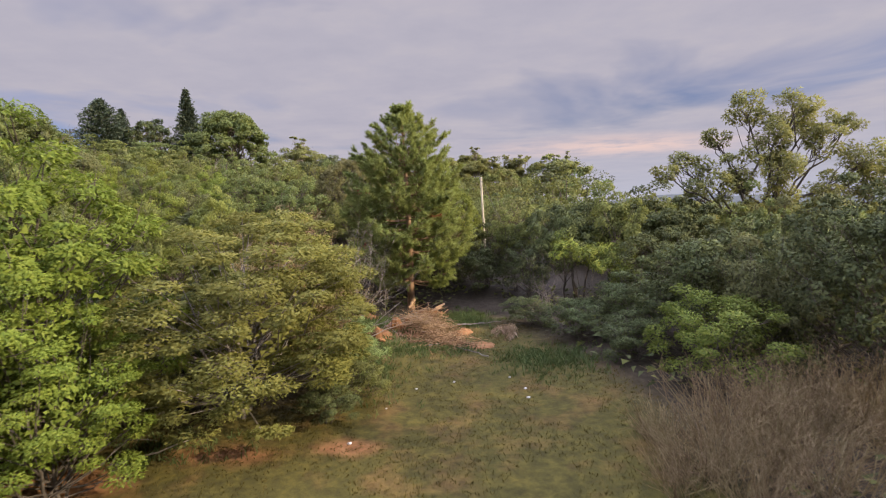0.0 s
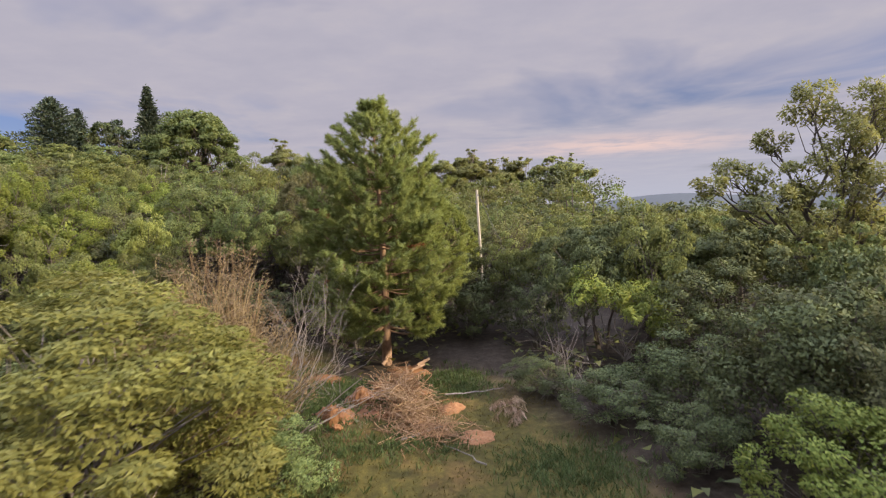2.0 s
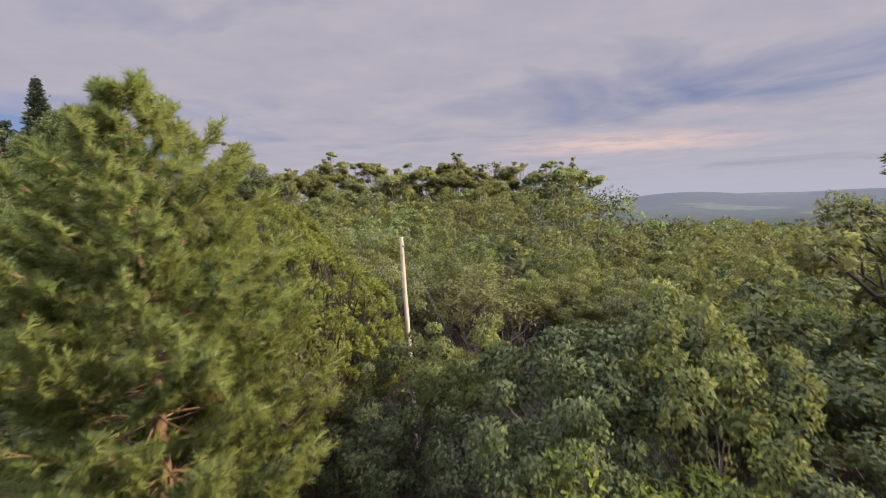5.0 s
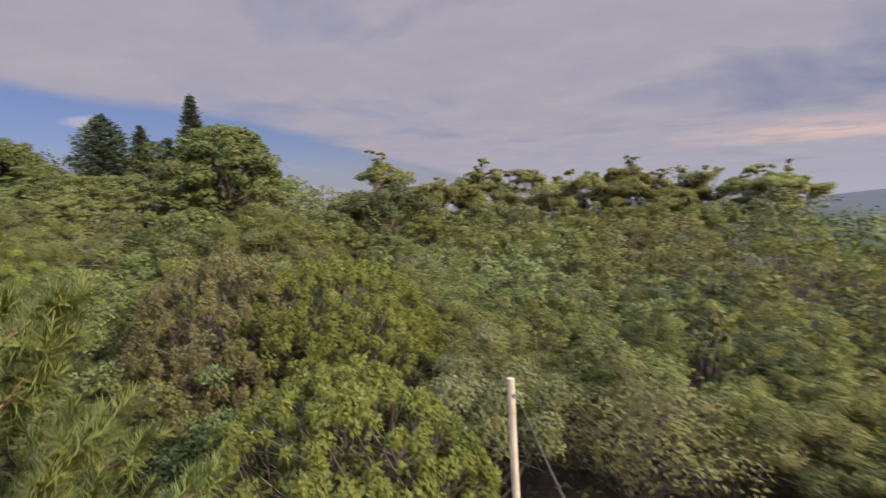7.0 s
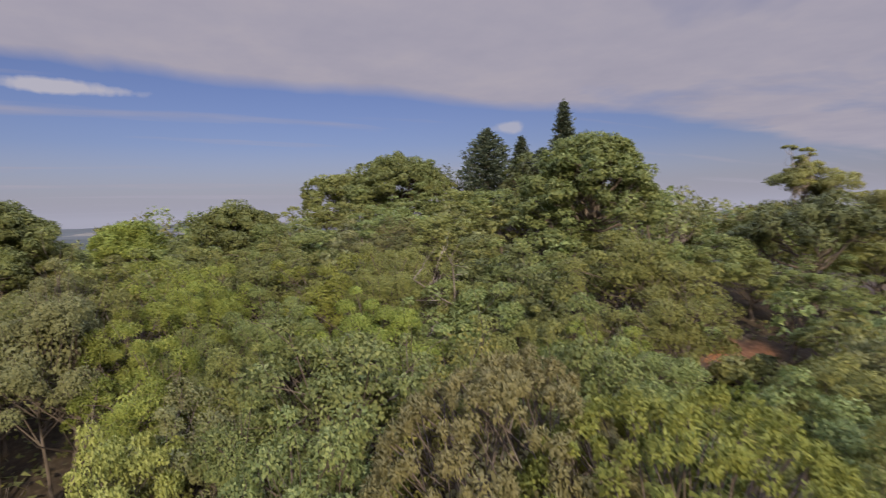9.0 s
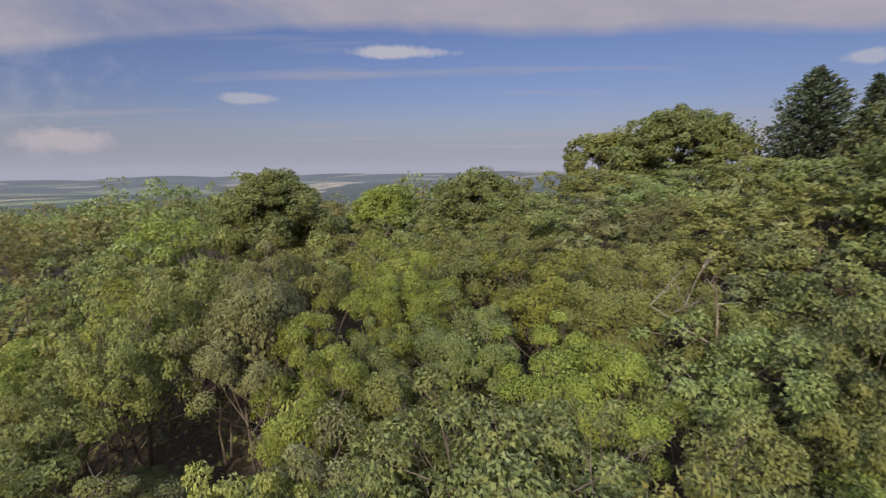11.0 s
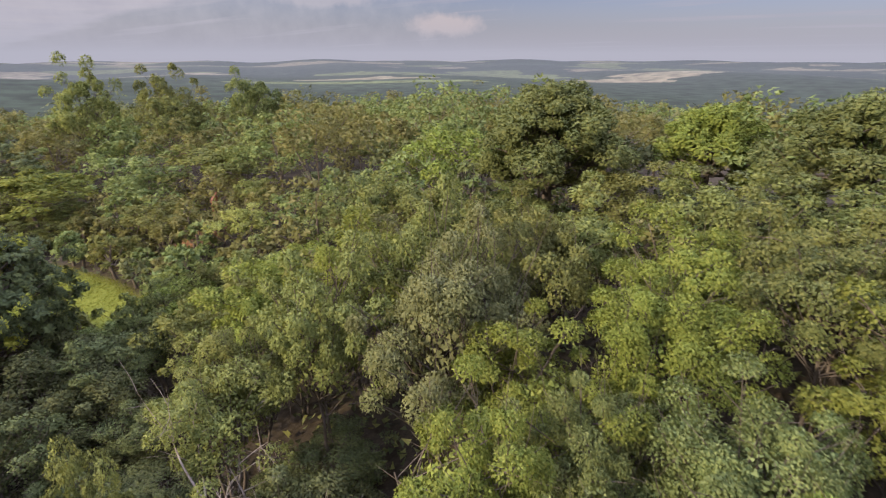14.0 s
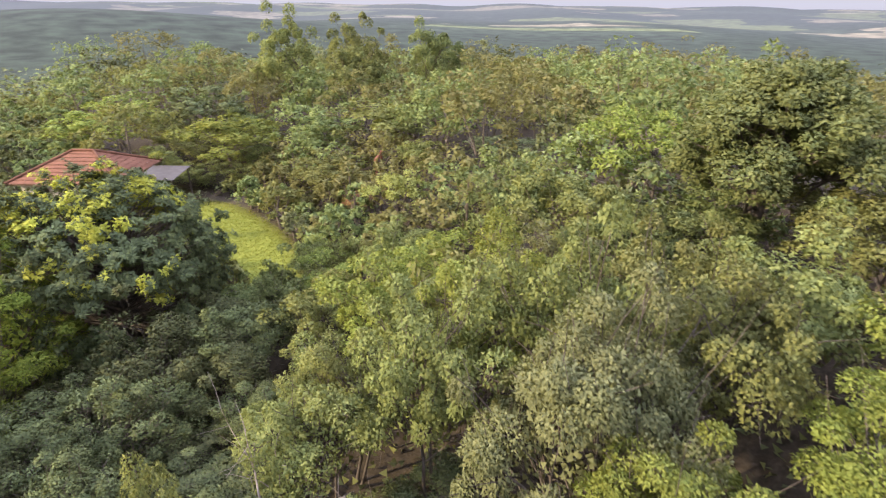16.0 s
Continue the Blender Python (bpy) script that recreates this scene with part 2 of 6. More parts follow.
def rough_mat(name, stops, scale, bump=0.3, rough=0.9, stretch=(1, 1, 1), spot=0.0):
    m = bpy.data.materials.new(name)
    m.use_nodes = True
    n, link = nodes_of(m.node_tree)
    co, info = n("ShaderNodeTexCoord"), n("ShaderNodeObjectInfo")
    mp = n("ShaderNodeMapping")
    mp.inputs["Scale"].default_value = stretch
    link(co.outputs["Object"], mp.inputs["Vector"])
    a = n("ShaderNodeTexNoise", Scale=scale, Detail=8.0, Roughness=0.65)
    b = n("ShaderNodeTexNoise", Scale=scale * 0.13, Detail=3.0)
    link(mp.outputs[0], a.inputs["Vector"])
    link(co.outputs["Object"], b.inputs["Vector"])
    add = n("ShaderNodeMath")
    add.operation = "ADD"
    half = n("ShaderNodeMath", i1=0.6)
    half.operation = "MULTIPLY"
    link(a.outputs["Fac"], half.inputs[0])
    other = n("ShaderNodeMath", i1=0.4)
    other.operation = "MULTIPLY"
    link(b.outputs["Fac"], other.inputs[0])
    link(half.outputs[0], add.inputs[0])
    link(other.outputs[0], add.inputs[1])
    r = ramp(n("ShaderNodeValToRGB"), stops)
    link(add.outputs[0], r.inputs[0])
    val = n("ShaderNodeMapRange", i3=0.82, i4=1.18)
    link(info.outputs["Random"], val.inputs[0])
    hsv = n("ShaderNodeHueSaturation")
    link(val.outputs[0], hsv.inputs["Value"])
    link(r.outputs[0], hsv.inputs["Color"])
    p = n("ShaderNodeBsdfPrincipled", Roughness=rough)
    p.inputs["Specular IOR Level"].default_value = 0.25
    link(hsv.outputs[0], p.inputs["Base Color"])
    bm = n("ShaderNodeBump", Strength=bump, Distance=0.03)
    link(a.outputs["Fac"], bm.inputs["Height"])
    link(bm.outputs[0], p.inputs["Normal"])
    out = n("ShaderNodeOutputMaterial")
    link(p.outputs[0], out.inputs["Surface"])
    MATS[name] = m
    return m


rough_mat("bark", [(0.3, (0.038, 0.030, 0.023)), (0.5, (0.086, 0.070, 0.054)), (0.7, (0.150, 0.128, 0.104))], 9, 0.8, stretch=(1, 1, 0.25))
rough_mat("pale_bark", [(0.3, (0.12, 0.10, 0.08)), (0.5, (0.215, 0.185, 0.15)), (0.7, (0.31, 0.275, 0.23))], 8, 0.5, stretch=(1, 1, 0.3))
rough_mat("dead_wood", [(0.3, (0.10, 0.085, 0.07)), (0.5, (0.165, 0.14, 0.115)), (0.7, (0.24, 0.21, 0.175))], 10, 0.5, stretch=(1, 1, 0.3))
rough_mat("pine_bark", [(0.3, (0.10, 0.060, 0.036)), (0.5, (0.22, 0.135, 0.080)), (0.7, (0.34, 0.225, 0.145))], 14, 0.9, stretch=(1, 1, 0.35))
rough_mat("pole_wood", [(0.3, (0.22, 0.18, 0.125)), (0.5, (0.38, 0.33, 0.245)), (0.7, (0.50, 0.45, 0.36))], 22, 0.6, stretch=(1, 1, 0.06))
rough_mat("cut_wood", [(0.3, (0.20, 0.125, 0.07)), (0.5, (0.32, 0.21, 0.125)), (0.7, (0.42, 0.31, 0.20))], 20, 0.4, stretch=(0.15, 1, 1))
rough_mat("roof_tile", [(0.3, (0.052, 0.025, 0.014)), (0.5, (0.108, 0.046, 0.024)), (0.7, (0.160, 0.076, 0.042))], 6, 0.5)
rough_mat("plaster", [(0.3, (0.38, 0.33, 0.27)), (0.5, (0.50, 0.45, 0.38)), (0.7, (0.58, 0.53, 0.46))], 4, 0.2)
rough_mat("sheet_metal", [(0.3, (0.035, 0.031, 0.028)), (0.5, (0.060, 0.054, 0.049)), (0.7, (0.095, 0.088, 0.08))], 3, 0.1, rough=0.75)
rough_mat("red_soil", [(0.3, (0.10, 0.047, 0.018)), (0.5, (0.18, 0.086, 0.034)), (0.7, (0.255, 0.135, 0.060))], 7, 1.0)
rough_mat("wire", [(0.3, (0.06, 0.06, 0.06)), (0.7, (0.16, 0.16, 0.16))], 9, 0.1, rough=0.5)
rough_mat("red_timber", [(0.3, (0.10, 0.040, 0.022)), (0.5, (0.17, 0.070, 0.036)), (0.7, (0.24, 0.11, 0.06))], 12, 0.4, stretch=(1, 1, 0.2))
rough_mat("stone", [(0.3, (0.30, 0.28, 0.25)), (0.7, (0.55, 0.53, 0.50))], 9, 0.5)


def ground_mat():
    m = bpy.data.materials.new("ground_cover")
    m.use_nodes = True
    n, link = nodes_of(m.node_tree)
    co = n("ShaderNodeTexCoord")
    fine = n("ShaderNodeTexNoise", Scale=3.5, Detail=9.0, Roughness=0.7)
    wide = n("ShaderNodeTexNoise", Scale=0.28, Detail=4.0, Roughness=0.6)
    mid = n("ShaderNodeTexNoise", Scale=0.9, Detail=5.0)
    for t in (fine, wide, mid):
        link(co.outputs["Object"], t.inputs["Vector"])
    grass = ramp(n("ShaderNodeValToRGB"), [(0.3, (0.028, 0.025, 0.007)), (0.5, (0.056, 0.048, 0.011)), (0.7, (0.096, 0.077, 0.017))])
    link(fine.outputs["Fac"], grass.inputs[0])
    soil = ramp(n("ShaderNodeValToRGB"), [(0.3, (0.095, 0.044, 0.018)), (0.5, (0.165, 0.078, 0.032)), (0.7, (0.24, 0.122, 0.056))])
    link(fine.outputs["Fac"], soil.inputs[0])
    # brown leaf litter, darkened further to carry the shade under the trees
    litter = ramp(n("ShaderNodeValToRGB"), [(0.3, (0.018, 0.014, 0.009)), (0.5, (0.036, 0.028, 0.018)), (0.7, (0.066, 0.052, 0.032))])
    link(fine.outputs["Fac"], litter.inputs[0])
    bare = ramp(n("ShaderNodeValToRGB"), [(0.50, (0, 0, 0)), (0.82, (0.55, 0.55, 0.55))])
    link(mid.outputs["Fac"], bare.inputs[0])
    one = n("ShaderNodeMix")
    one.data_type = "RGBA"
    link(bare.outputs[0], one.inputs[0])
    link(grass.outputs[0], one.inputs[6])
    link(soil.outputs[0], one.inputs[7])
    dirt = n("ShaderNodeAttribute")
    dirt.attribute_name = "soil"
    bald = n("ShaderNodeMath")
    bald.operation = "MAXIMUM"
    link(bare.outputs[0], bald.inputs[0])
    link(dirt.outputs["Fac"], bald.inputs[1])
    link(bald.outputs[0], one.inputs[0])
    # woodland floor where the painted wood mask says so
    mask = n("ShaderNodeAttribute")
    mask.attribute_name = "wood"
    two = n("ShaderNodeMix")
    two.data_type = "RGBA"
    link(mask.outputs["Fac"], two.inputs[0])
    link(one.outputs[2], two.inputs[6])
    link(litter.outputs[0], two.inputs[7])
    # farmland and woods on the plain
    cells = n("ShaderNodeTexVoronoi", Scale=0.0036, Randomness=1.0)
    flat = n("ShaderNodeMapping")
    flat.inputs["Scale"].default_value = (1, 1, 0.0)
    warp = n("ShaderNodeTexNoise", Scale=0.004, Detail=3.0)
    link(co.outputs["Object"], flat.inputs["Vector"])
    link(flat.outputs[0], warp.inputs["Vector"])
    shift = n("ShaderNodeVectorMath")
    shift.operation = "SCALE"
    shift.inputs["Scale"].default_value = 260.0
    link(warp.outputs["Color"], shift.inputs[0])
    moved = n("ShaderNodeVectorMath")
    moved.operation = "ADD"
    link(flat.outputs[0], moved.inputs[0])
    link(shift.outputs[0], moved.inputs[1])
    link(moved.outputs[0], cells.inputs["Vector"])
    sepc = n("ShaderNodeSeparateColor")
    link(cells.outputs["Color"], sepc.inputs[0])
    farm = ramp(n("ShaderNodeValToRGB"), [(0.0, (0.026, 0.036, 0.024)), (0.40, (0.033, 0.045, 0.029)), (0.62, (0.100, 0.118, 0.050)),
                                          (0.72, (0.036, 0.048, 0.031)), (0.82, (0.175, 0.155, 0.100)), (0.93, (0.215, 0.195, 0.130))])
    farm.color_ramp.interpolation = "CONSTANT"
    open_land = n("ShaderNodeAttribute")
    open_land.attribute_name = "fields"
    share = n("ShaderNodeMath")
    share.operation = "MULTIPLY"
    link(sepc.outputs[0], share.inputs[0])
    link(open_land.outputs["Fac"], share.inputs[1])
    link(share.outputs[0], farm.inputs[0])
    tufts = n("ShaderNodeTexNoise", Scale=0.03, Detail=6.0)
    link(flat.outputs[0], tufts.inputs["Vector"])
    tv = n("ShaderNodeMapRange", i1=0.35, i2=0.65, i3=0.55, i4=1.4)
    link(tufts.outputs["Fac"], tv.inputs[0])
    hs = n("ShaderNodeHueSaturation")
    link(farm.outputs[0], hs.inputs["Color"])
    link(tv.outputs[0], hs.inputs["Value"])
    plain = n("ShaderNodeAttribute")
    plain.attribute_name = "plain"
    three = n("ShaderNodeMix")
    three.data_type = "RGBA"
    link(plain.outputs["Fac"], three.inputs[0])
    link(two.outputs[2], three.inputs[6])
    link(hs.outputs[0], three.inputs[7])
    # blue-grey distance haze painted into the colour of far plain and wooded hills
    far_haze = n("ShaderNodeAttribute")
    far_haze.attribute_name = "far_haze"
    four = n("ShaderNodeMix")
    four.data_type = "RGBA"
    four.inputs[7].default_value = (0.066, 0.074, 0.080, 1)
    link(far_haze.outputs["Fac"], four.inputs[0])
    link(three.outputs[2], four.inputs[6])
    # mown lawn by the house
    lawn = n("ShaderNodeAttribute")
    lawn.attribute_name = "lawn"
    turf = ramp(n("ShaderNodeValToRGB"), [(0.3, (0.078, 0.092, 0.013)), (0.5, (0.114, 0.128, 0.018)), (0.7, (0.155, 0.164, 0.028))])
    link(fine.outputs["Fac"], turf.inputs[0])
    five = n("ShaderNodeMix")
    five.data_type = "RGBA"
    link(lawn.outputs["Fac"], five.inputs[0])
    link(four.outputs[2], five.inputs[6])
    link(turf.outputs[0], five.inputs[7])
    p = n("ShaderNodeBsdfPrincipled", Roughness=0.95)
    p.inputs["Specular IOR Level"].default_value = 0.15
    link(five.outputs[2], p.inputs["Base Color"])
    bm = n("ShaderNodeBump", Strength=0.7, Distance=0.06)
    link(fine.outputs["Fac"], bm.inputs["Height"])
    link(bm.outputs[0], p.inputs["Normal"])
    out = n("ShaderNodeOutputMaterial")
    link(p.outputs[0], out.inputs["Surface"])
    MATS["ground_cover"] = m


ground_mat()


# ---- lie of the land ----
def smooth(a, b, v):
    t = np.clip((v - a) / (b - a), 0, 1)
    return t * t * (3 - 2 * t)


def land(x, y):
    """Height of the ground."""
    x, y = np.asarray(x, float), np.asarray(y, float)
    g = 0.3 + 0.03 * np.clip(y - 10, 0, 50) - 0.045 * np.clip(x - 6, 0, 60) - 0.02 * np.clip(-y - 2, 0, 30)
    g += 9.0 * np.exp(-(((x + 36) / 22) ** 2 + ((y - 60) / 24) ** 2))
    g += 4.5 * np.exp(-(((x + 45) / 16) ** 2 + ((y - 18) / 24) ** 2))
    g += 0.12 * np.sin(0.5 * x + 1.3 * np.sin(0.31 * y)) * np.cos(0.43 * y)
    r = np.hypot(x + 15, y - 28)
    g = g * (1 - smooth(60, 220, r)) - 48 * smooth(75, 420, r)
    far = smooth(350, 1500, r)
    g += far * (9 * np.sin(x / 310 + 1.1) * np.cos(y / 270 + 0.4) + 6 * np.sin(x / 140 - y / 190))
    # a nearer wooded hill to the south
    g += 50 * np.exp(-(((x + 60) / 330) ** 2 + ((y + 1000) / 260) ** 2)) + 40 * np.exp(-(((x - 900) / 500) ** 2 + ((y - 2300) / 420) ** 2))
    # low hills on the skyline
    az = np.arctan2(x, y)
    crest = 11 + 9 * np.sin(2.0 * az + 0.9) + 8 * np.sin(6.0 * az + 2.0) + 5 * np.sin(15 * az) + 3 * np.sin(31 * az + 1)
    crest = crest * (1 - 0.55 * smooth(300, -1500, x))
    g += np.clip(crest, 5, 80) * np.exp(-((r - 3600) / 620) ** 2)
    return g


def clear_mask(x, y):
    """1 on open ground: the clearing, the track below the pine and the lawn by the house."""
    x, y = np.asarray(x, float), np.asarray(y, float)
    a = smooth(1.15, 0.85, np.hypot((x - 0.4) / 5.4, (y - 9) / 16.0))
    a = np.maximum(a, smooth(1.15, 0.85, np.hypot((x + 4.0) / 8.5, (y - 8.5) / 6.4)))
    b = smooth(1.15, 0.85, np.hypot((x + 21.5) / 2.7, (y + 0.4) / 9.6))
    c = smooth(1.15, 0.85, np.hypot((x + 16) / 6.3, (y + 13.5) / 4.8))
    d = smooth(1.15, 0.85, np.hypot((x + 13.3) / 1.0, (y - 56.8) / 2.8))
    e = smooth(1.15, 0.85, np.hypot((x + 7.4) / 3.4, (y - 27.4) / 2.7))
    f = smooth(1.15, 0.85, np.hypot((x + 32.0) / 2.6, (y + 0.4) / 2.2))
    return np.maximum.reduce([a, b, c, d, e, f])


def mesh_from(name, verts, faces, mat, smooth_shade=False, normals=None):
    """verts (n, 3) and faces (m, 3 or 4) as arrays."""
    me = bpy.data.meshes.new(name)
    verts, faces = np.asarray(verts, np.float32), np.asarray(faces, np.int32)
    k = faces.shape[1]
    if normals is not None:
        # every blade is wound to face the way its foliage mass faces
        p = verts[faces[:, :3]]
        face = np.cross(p[:, 1] - p[:, 0], p[:, 2] - p[:, 0])
        turned = (face * normals[faces[:, 0]]).sum(-1) < 0
        faces = np.where(turned[:, None], faces[:, ::-1], faces)
    me.vertices.add(len(verts))
    me.vertices.foreach_set("co", verts.ravel())
    me.loops.add(faces.size)
    me.loops.foreach_set("vertex_index", faces.ravel())
    me.polygons.add(len(faces))
    me.polygons.foreach_set("loop_start", np.arange(0, faces.size, k, dtype=np.int32))
    if smooth_shade:
        me.polygons.foreach_set("use_smooth", np.ones(len(faces), bool))
    me.update(calc_edges=True)
    if normals is not None:
        me.polygons.foreach_set("use_smooth", np.ones(len(faces), bool))
        me.normals_split_custom_set_from_vertices(normals.tolist())
    me.materials.append(mat)
    return me


def make_ground():
    rad = np.concatenate([np.linspace(0.5, 75, 140), 75 * (4700 / 75) ** (np.arange(1, 90) / 89)])
    seg = 280
    th = np.arange(seg) * 2 * np.pi / seg
    cx, cy = -12.0, 26.0
    x = cx + rad[:, None] * np.cos(th)
    y = cy + rad[:, None] * np.sin(th)
    v = np.stack([x, y, land(x, y)], -1).reshape(-1, 3)
    centre = len(v)
    v = np.vstack([v, [[cx, cy, float(land(cx, cy))]]])
    i, j = np.meshgrid(np.arange(len(rad) - 1), np.arange(seg), indexing="ij")
    j2 = (j + 1) % seg
    f = np.stack([i * seg + j, (i + 1) * seg + j, (i + 1) * seg + j2, i * seg + j2], -1).reshape(-1, 4)
    cap = np.stack([np.full(seg, centre), np.arange(seg), (np.arange(seg) + 1) % seg, np.full(seg, centre)], -1)
    me = bpy.data.meshes.new("ground")
    me.from_pydata(v.tolist(), [], f.tolist() + cap[:, :3].tolist())
    for p in me.polygons:
        p.use_smooth = True
    me.materials.append(MATS["ground_cover"])
    r = np.hypot(v[:, 0] + 15, v[:, 1] - 28)
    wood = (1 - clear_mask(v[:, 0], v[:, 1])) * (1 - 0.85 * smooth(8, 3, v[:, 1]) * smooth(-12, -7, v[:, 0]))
    soil = np.zeros(len(v))
    for sx, sy, ra, rb in ((-9.5, 11.6, 1.6, 0.9), (-3.6, 25.4, 1.4, 1.0), (-1.6, 22.6, 1.3, 0.8), (-0.4, 24.8, 1.4, 0.6), (-13.3, 56.8, 1.6, 3.4), (-5.6, 12.4, 1.3, 0.4), (-2.7, 12.7, 0.9, 0.4), (-8.0, 11.2, 1.0, 0.5), (-7.2, 27.4, 1.9, 1.2), (-9.2, 28.8, 1.4, 1.0),  (-5.0, 25.2, 1.0, 0.7), (-32.4, -1.0, 3.0, 1.8)):
        soil = np.maximum(soil, smooth(1.3, 0.6, np.hypot((v[:, 0] - sx) / ra, (v[:, 1] - sy) / rb)))
    # the painted haze tint grows with distance, from 450 m to 2400 m
    for key, val in (("wood", wood), ("soil", soil), ("fields", smooth(700, 1500, r) * (0.74 + 0.26 * smooth(200, -500, v[:, 0]))), ("far_haze", (0.82 - 0.22 * smooth(200, -900, v[:, 0])) * smooth(450, 2400, r)), ("lawn", smooth(1.15, 0.8, np.hypot((v[:, 0] + 21.5) / 2.7, (v[:, 1] + 0.4) / 9.6))), ("plain", smooth(130, 300, r))):
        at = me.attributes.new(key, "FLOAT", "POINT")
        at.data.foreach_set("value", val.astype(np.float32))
    ob = new("ground", me)
    tagged(ob, "dry olive grass, red earth and leaf litter falling to a plain", "ground", kind="structure")


make_ground()

# ---- tree building ----
RNG = np.random.default_rng(7)


def unit(v):
    return v / np.maximum(np.linalg.norm(v, axis=-1, keepdims=True), 1e-9)


def leaves(c, nrm, length, width, rng, along=None, plain=False):
    """Leaf blades round the centres c, facing nrm: folded, or plain three-cornered ones for foliage seen from afar."""
    n = len(c)
    d = rng.normal(size=(n, 3)) if along is None else along + 0.35 * rng.normal(size=(n, 3))
    d = unit(d - nrm * (d * nrm).sum(-1, keepdims=True) * (1.0 if along is None else 0.3))
    w = unit(np.cross(nrm, d))
    L = length * rng.uniform(0.65, 1.3, (n, 1))
    W = width * rng.uniform(0.7, 1.25, (n, 1))
    if plain:
        v = np.stack([c - d * L * 0.42 - w * W * 0.52, c - d * L * 0.30 + w * W * 0.52, c + d * L * 0.58 - nrm * L * 0.1], 1)
        return v.reshape(-1, 3), np.arange(3 * n).reshape(-1, 3)
    up = nrm * W * 0.22
    v = np.stack([c - d * L * 0.5, c + w * W * 0.5 + up - d * L * 0.06, c + d * L * 0.5 - nrm * L * 0.12, c - w * W * 0.5 + up - d * L * 0.06], 1)
    return v.reshape(-1, 3), np.arange(4 * n).reshape(-1, 4)


def tube(pts, radii, sides=6):
    pts = np.asarray(pts, float)
    t = np.gradient(pts, axis=0)
    t = unit(t)
    ref = np.where(np.abs(t[:, 2:3]) > 0.9, [[1.0, 0, 0]], [[0, 0, 1.0]])
    a = unit(np.cross(t, ref))
    b = np.cross(t, a)
    ang = np.arange(sides) * 2 * np.pi / sides
    v = pts[:, None] + np.asarray(radii)[:, None, None] * (a[:, None] * np.cos(ang)[None, :, None] + b[:, None] * np.sin(ang)[None, :, None])
    k = len(pts)
    i, j = np.meshgrid(np.arange(k - 1), np.arange(sides), indexing="ij")
    j2 = (j + 1) % sides
    f = np.stack([i * sides + j, i * sides + j2, (i + 1) * sides + j2, (i + 1) * sides + j], -1).reshape(-1, 4)
    return v.reshape(-1, 3), f


def join(parts):
    vs, fs, o = [], [], 0
    for v, f in parts:
        vs.append(v)
        fs.append(f + o)
        o += len(v)
    return np.vstack(vs), np.vstack(fs)


def limb(a, b, r0, r1, rng, wob=0.12, n=4, sag=0.0, sides=4):
    t = np.linspace(0, 1, n)[:, None]
    a, b = np.asarray(a, float), np.asarray(b, float)
    d = np.linalg.norm(b - a)
    p = a + (b - a) * t + rng.normal(size=(n, 3)) * wob * d * (t * (1 - t)) * 1.6
    p[:, 2] += (sag * d * t * (1 - t) * 4)[:, 0]
    return tube(p, np.linspace(r0, r1, n), sides)


def part(name, me, parent, label="", mat=None):
    ob = new(name, me)
    ob.parent = parent
    if label:
        ob["label"] = label
    if mat:
        ob.material_slots[0].link = "OBJECT"
        ob.material_slots[0].material = mat
    return ob


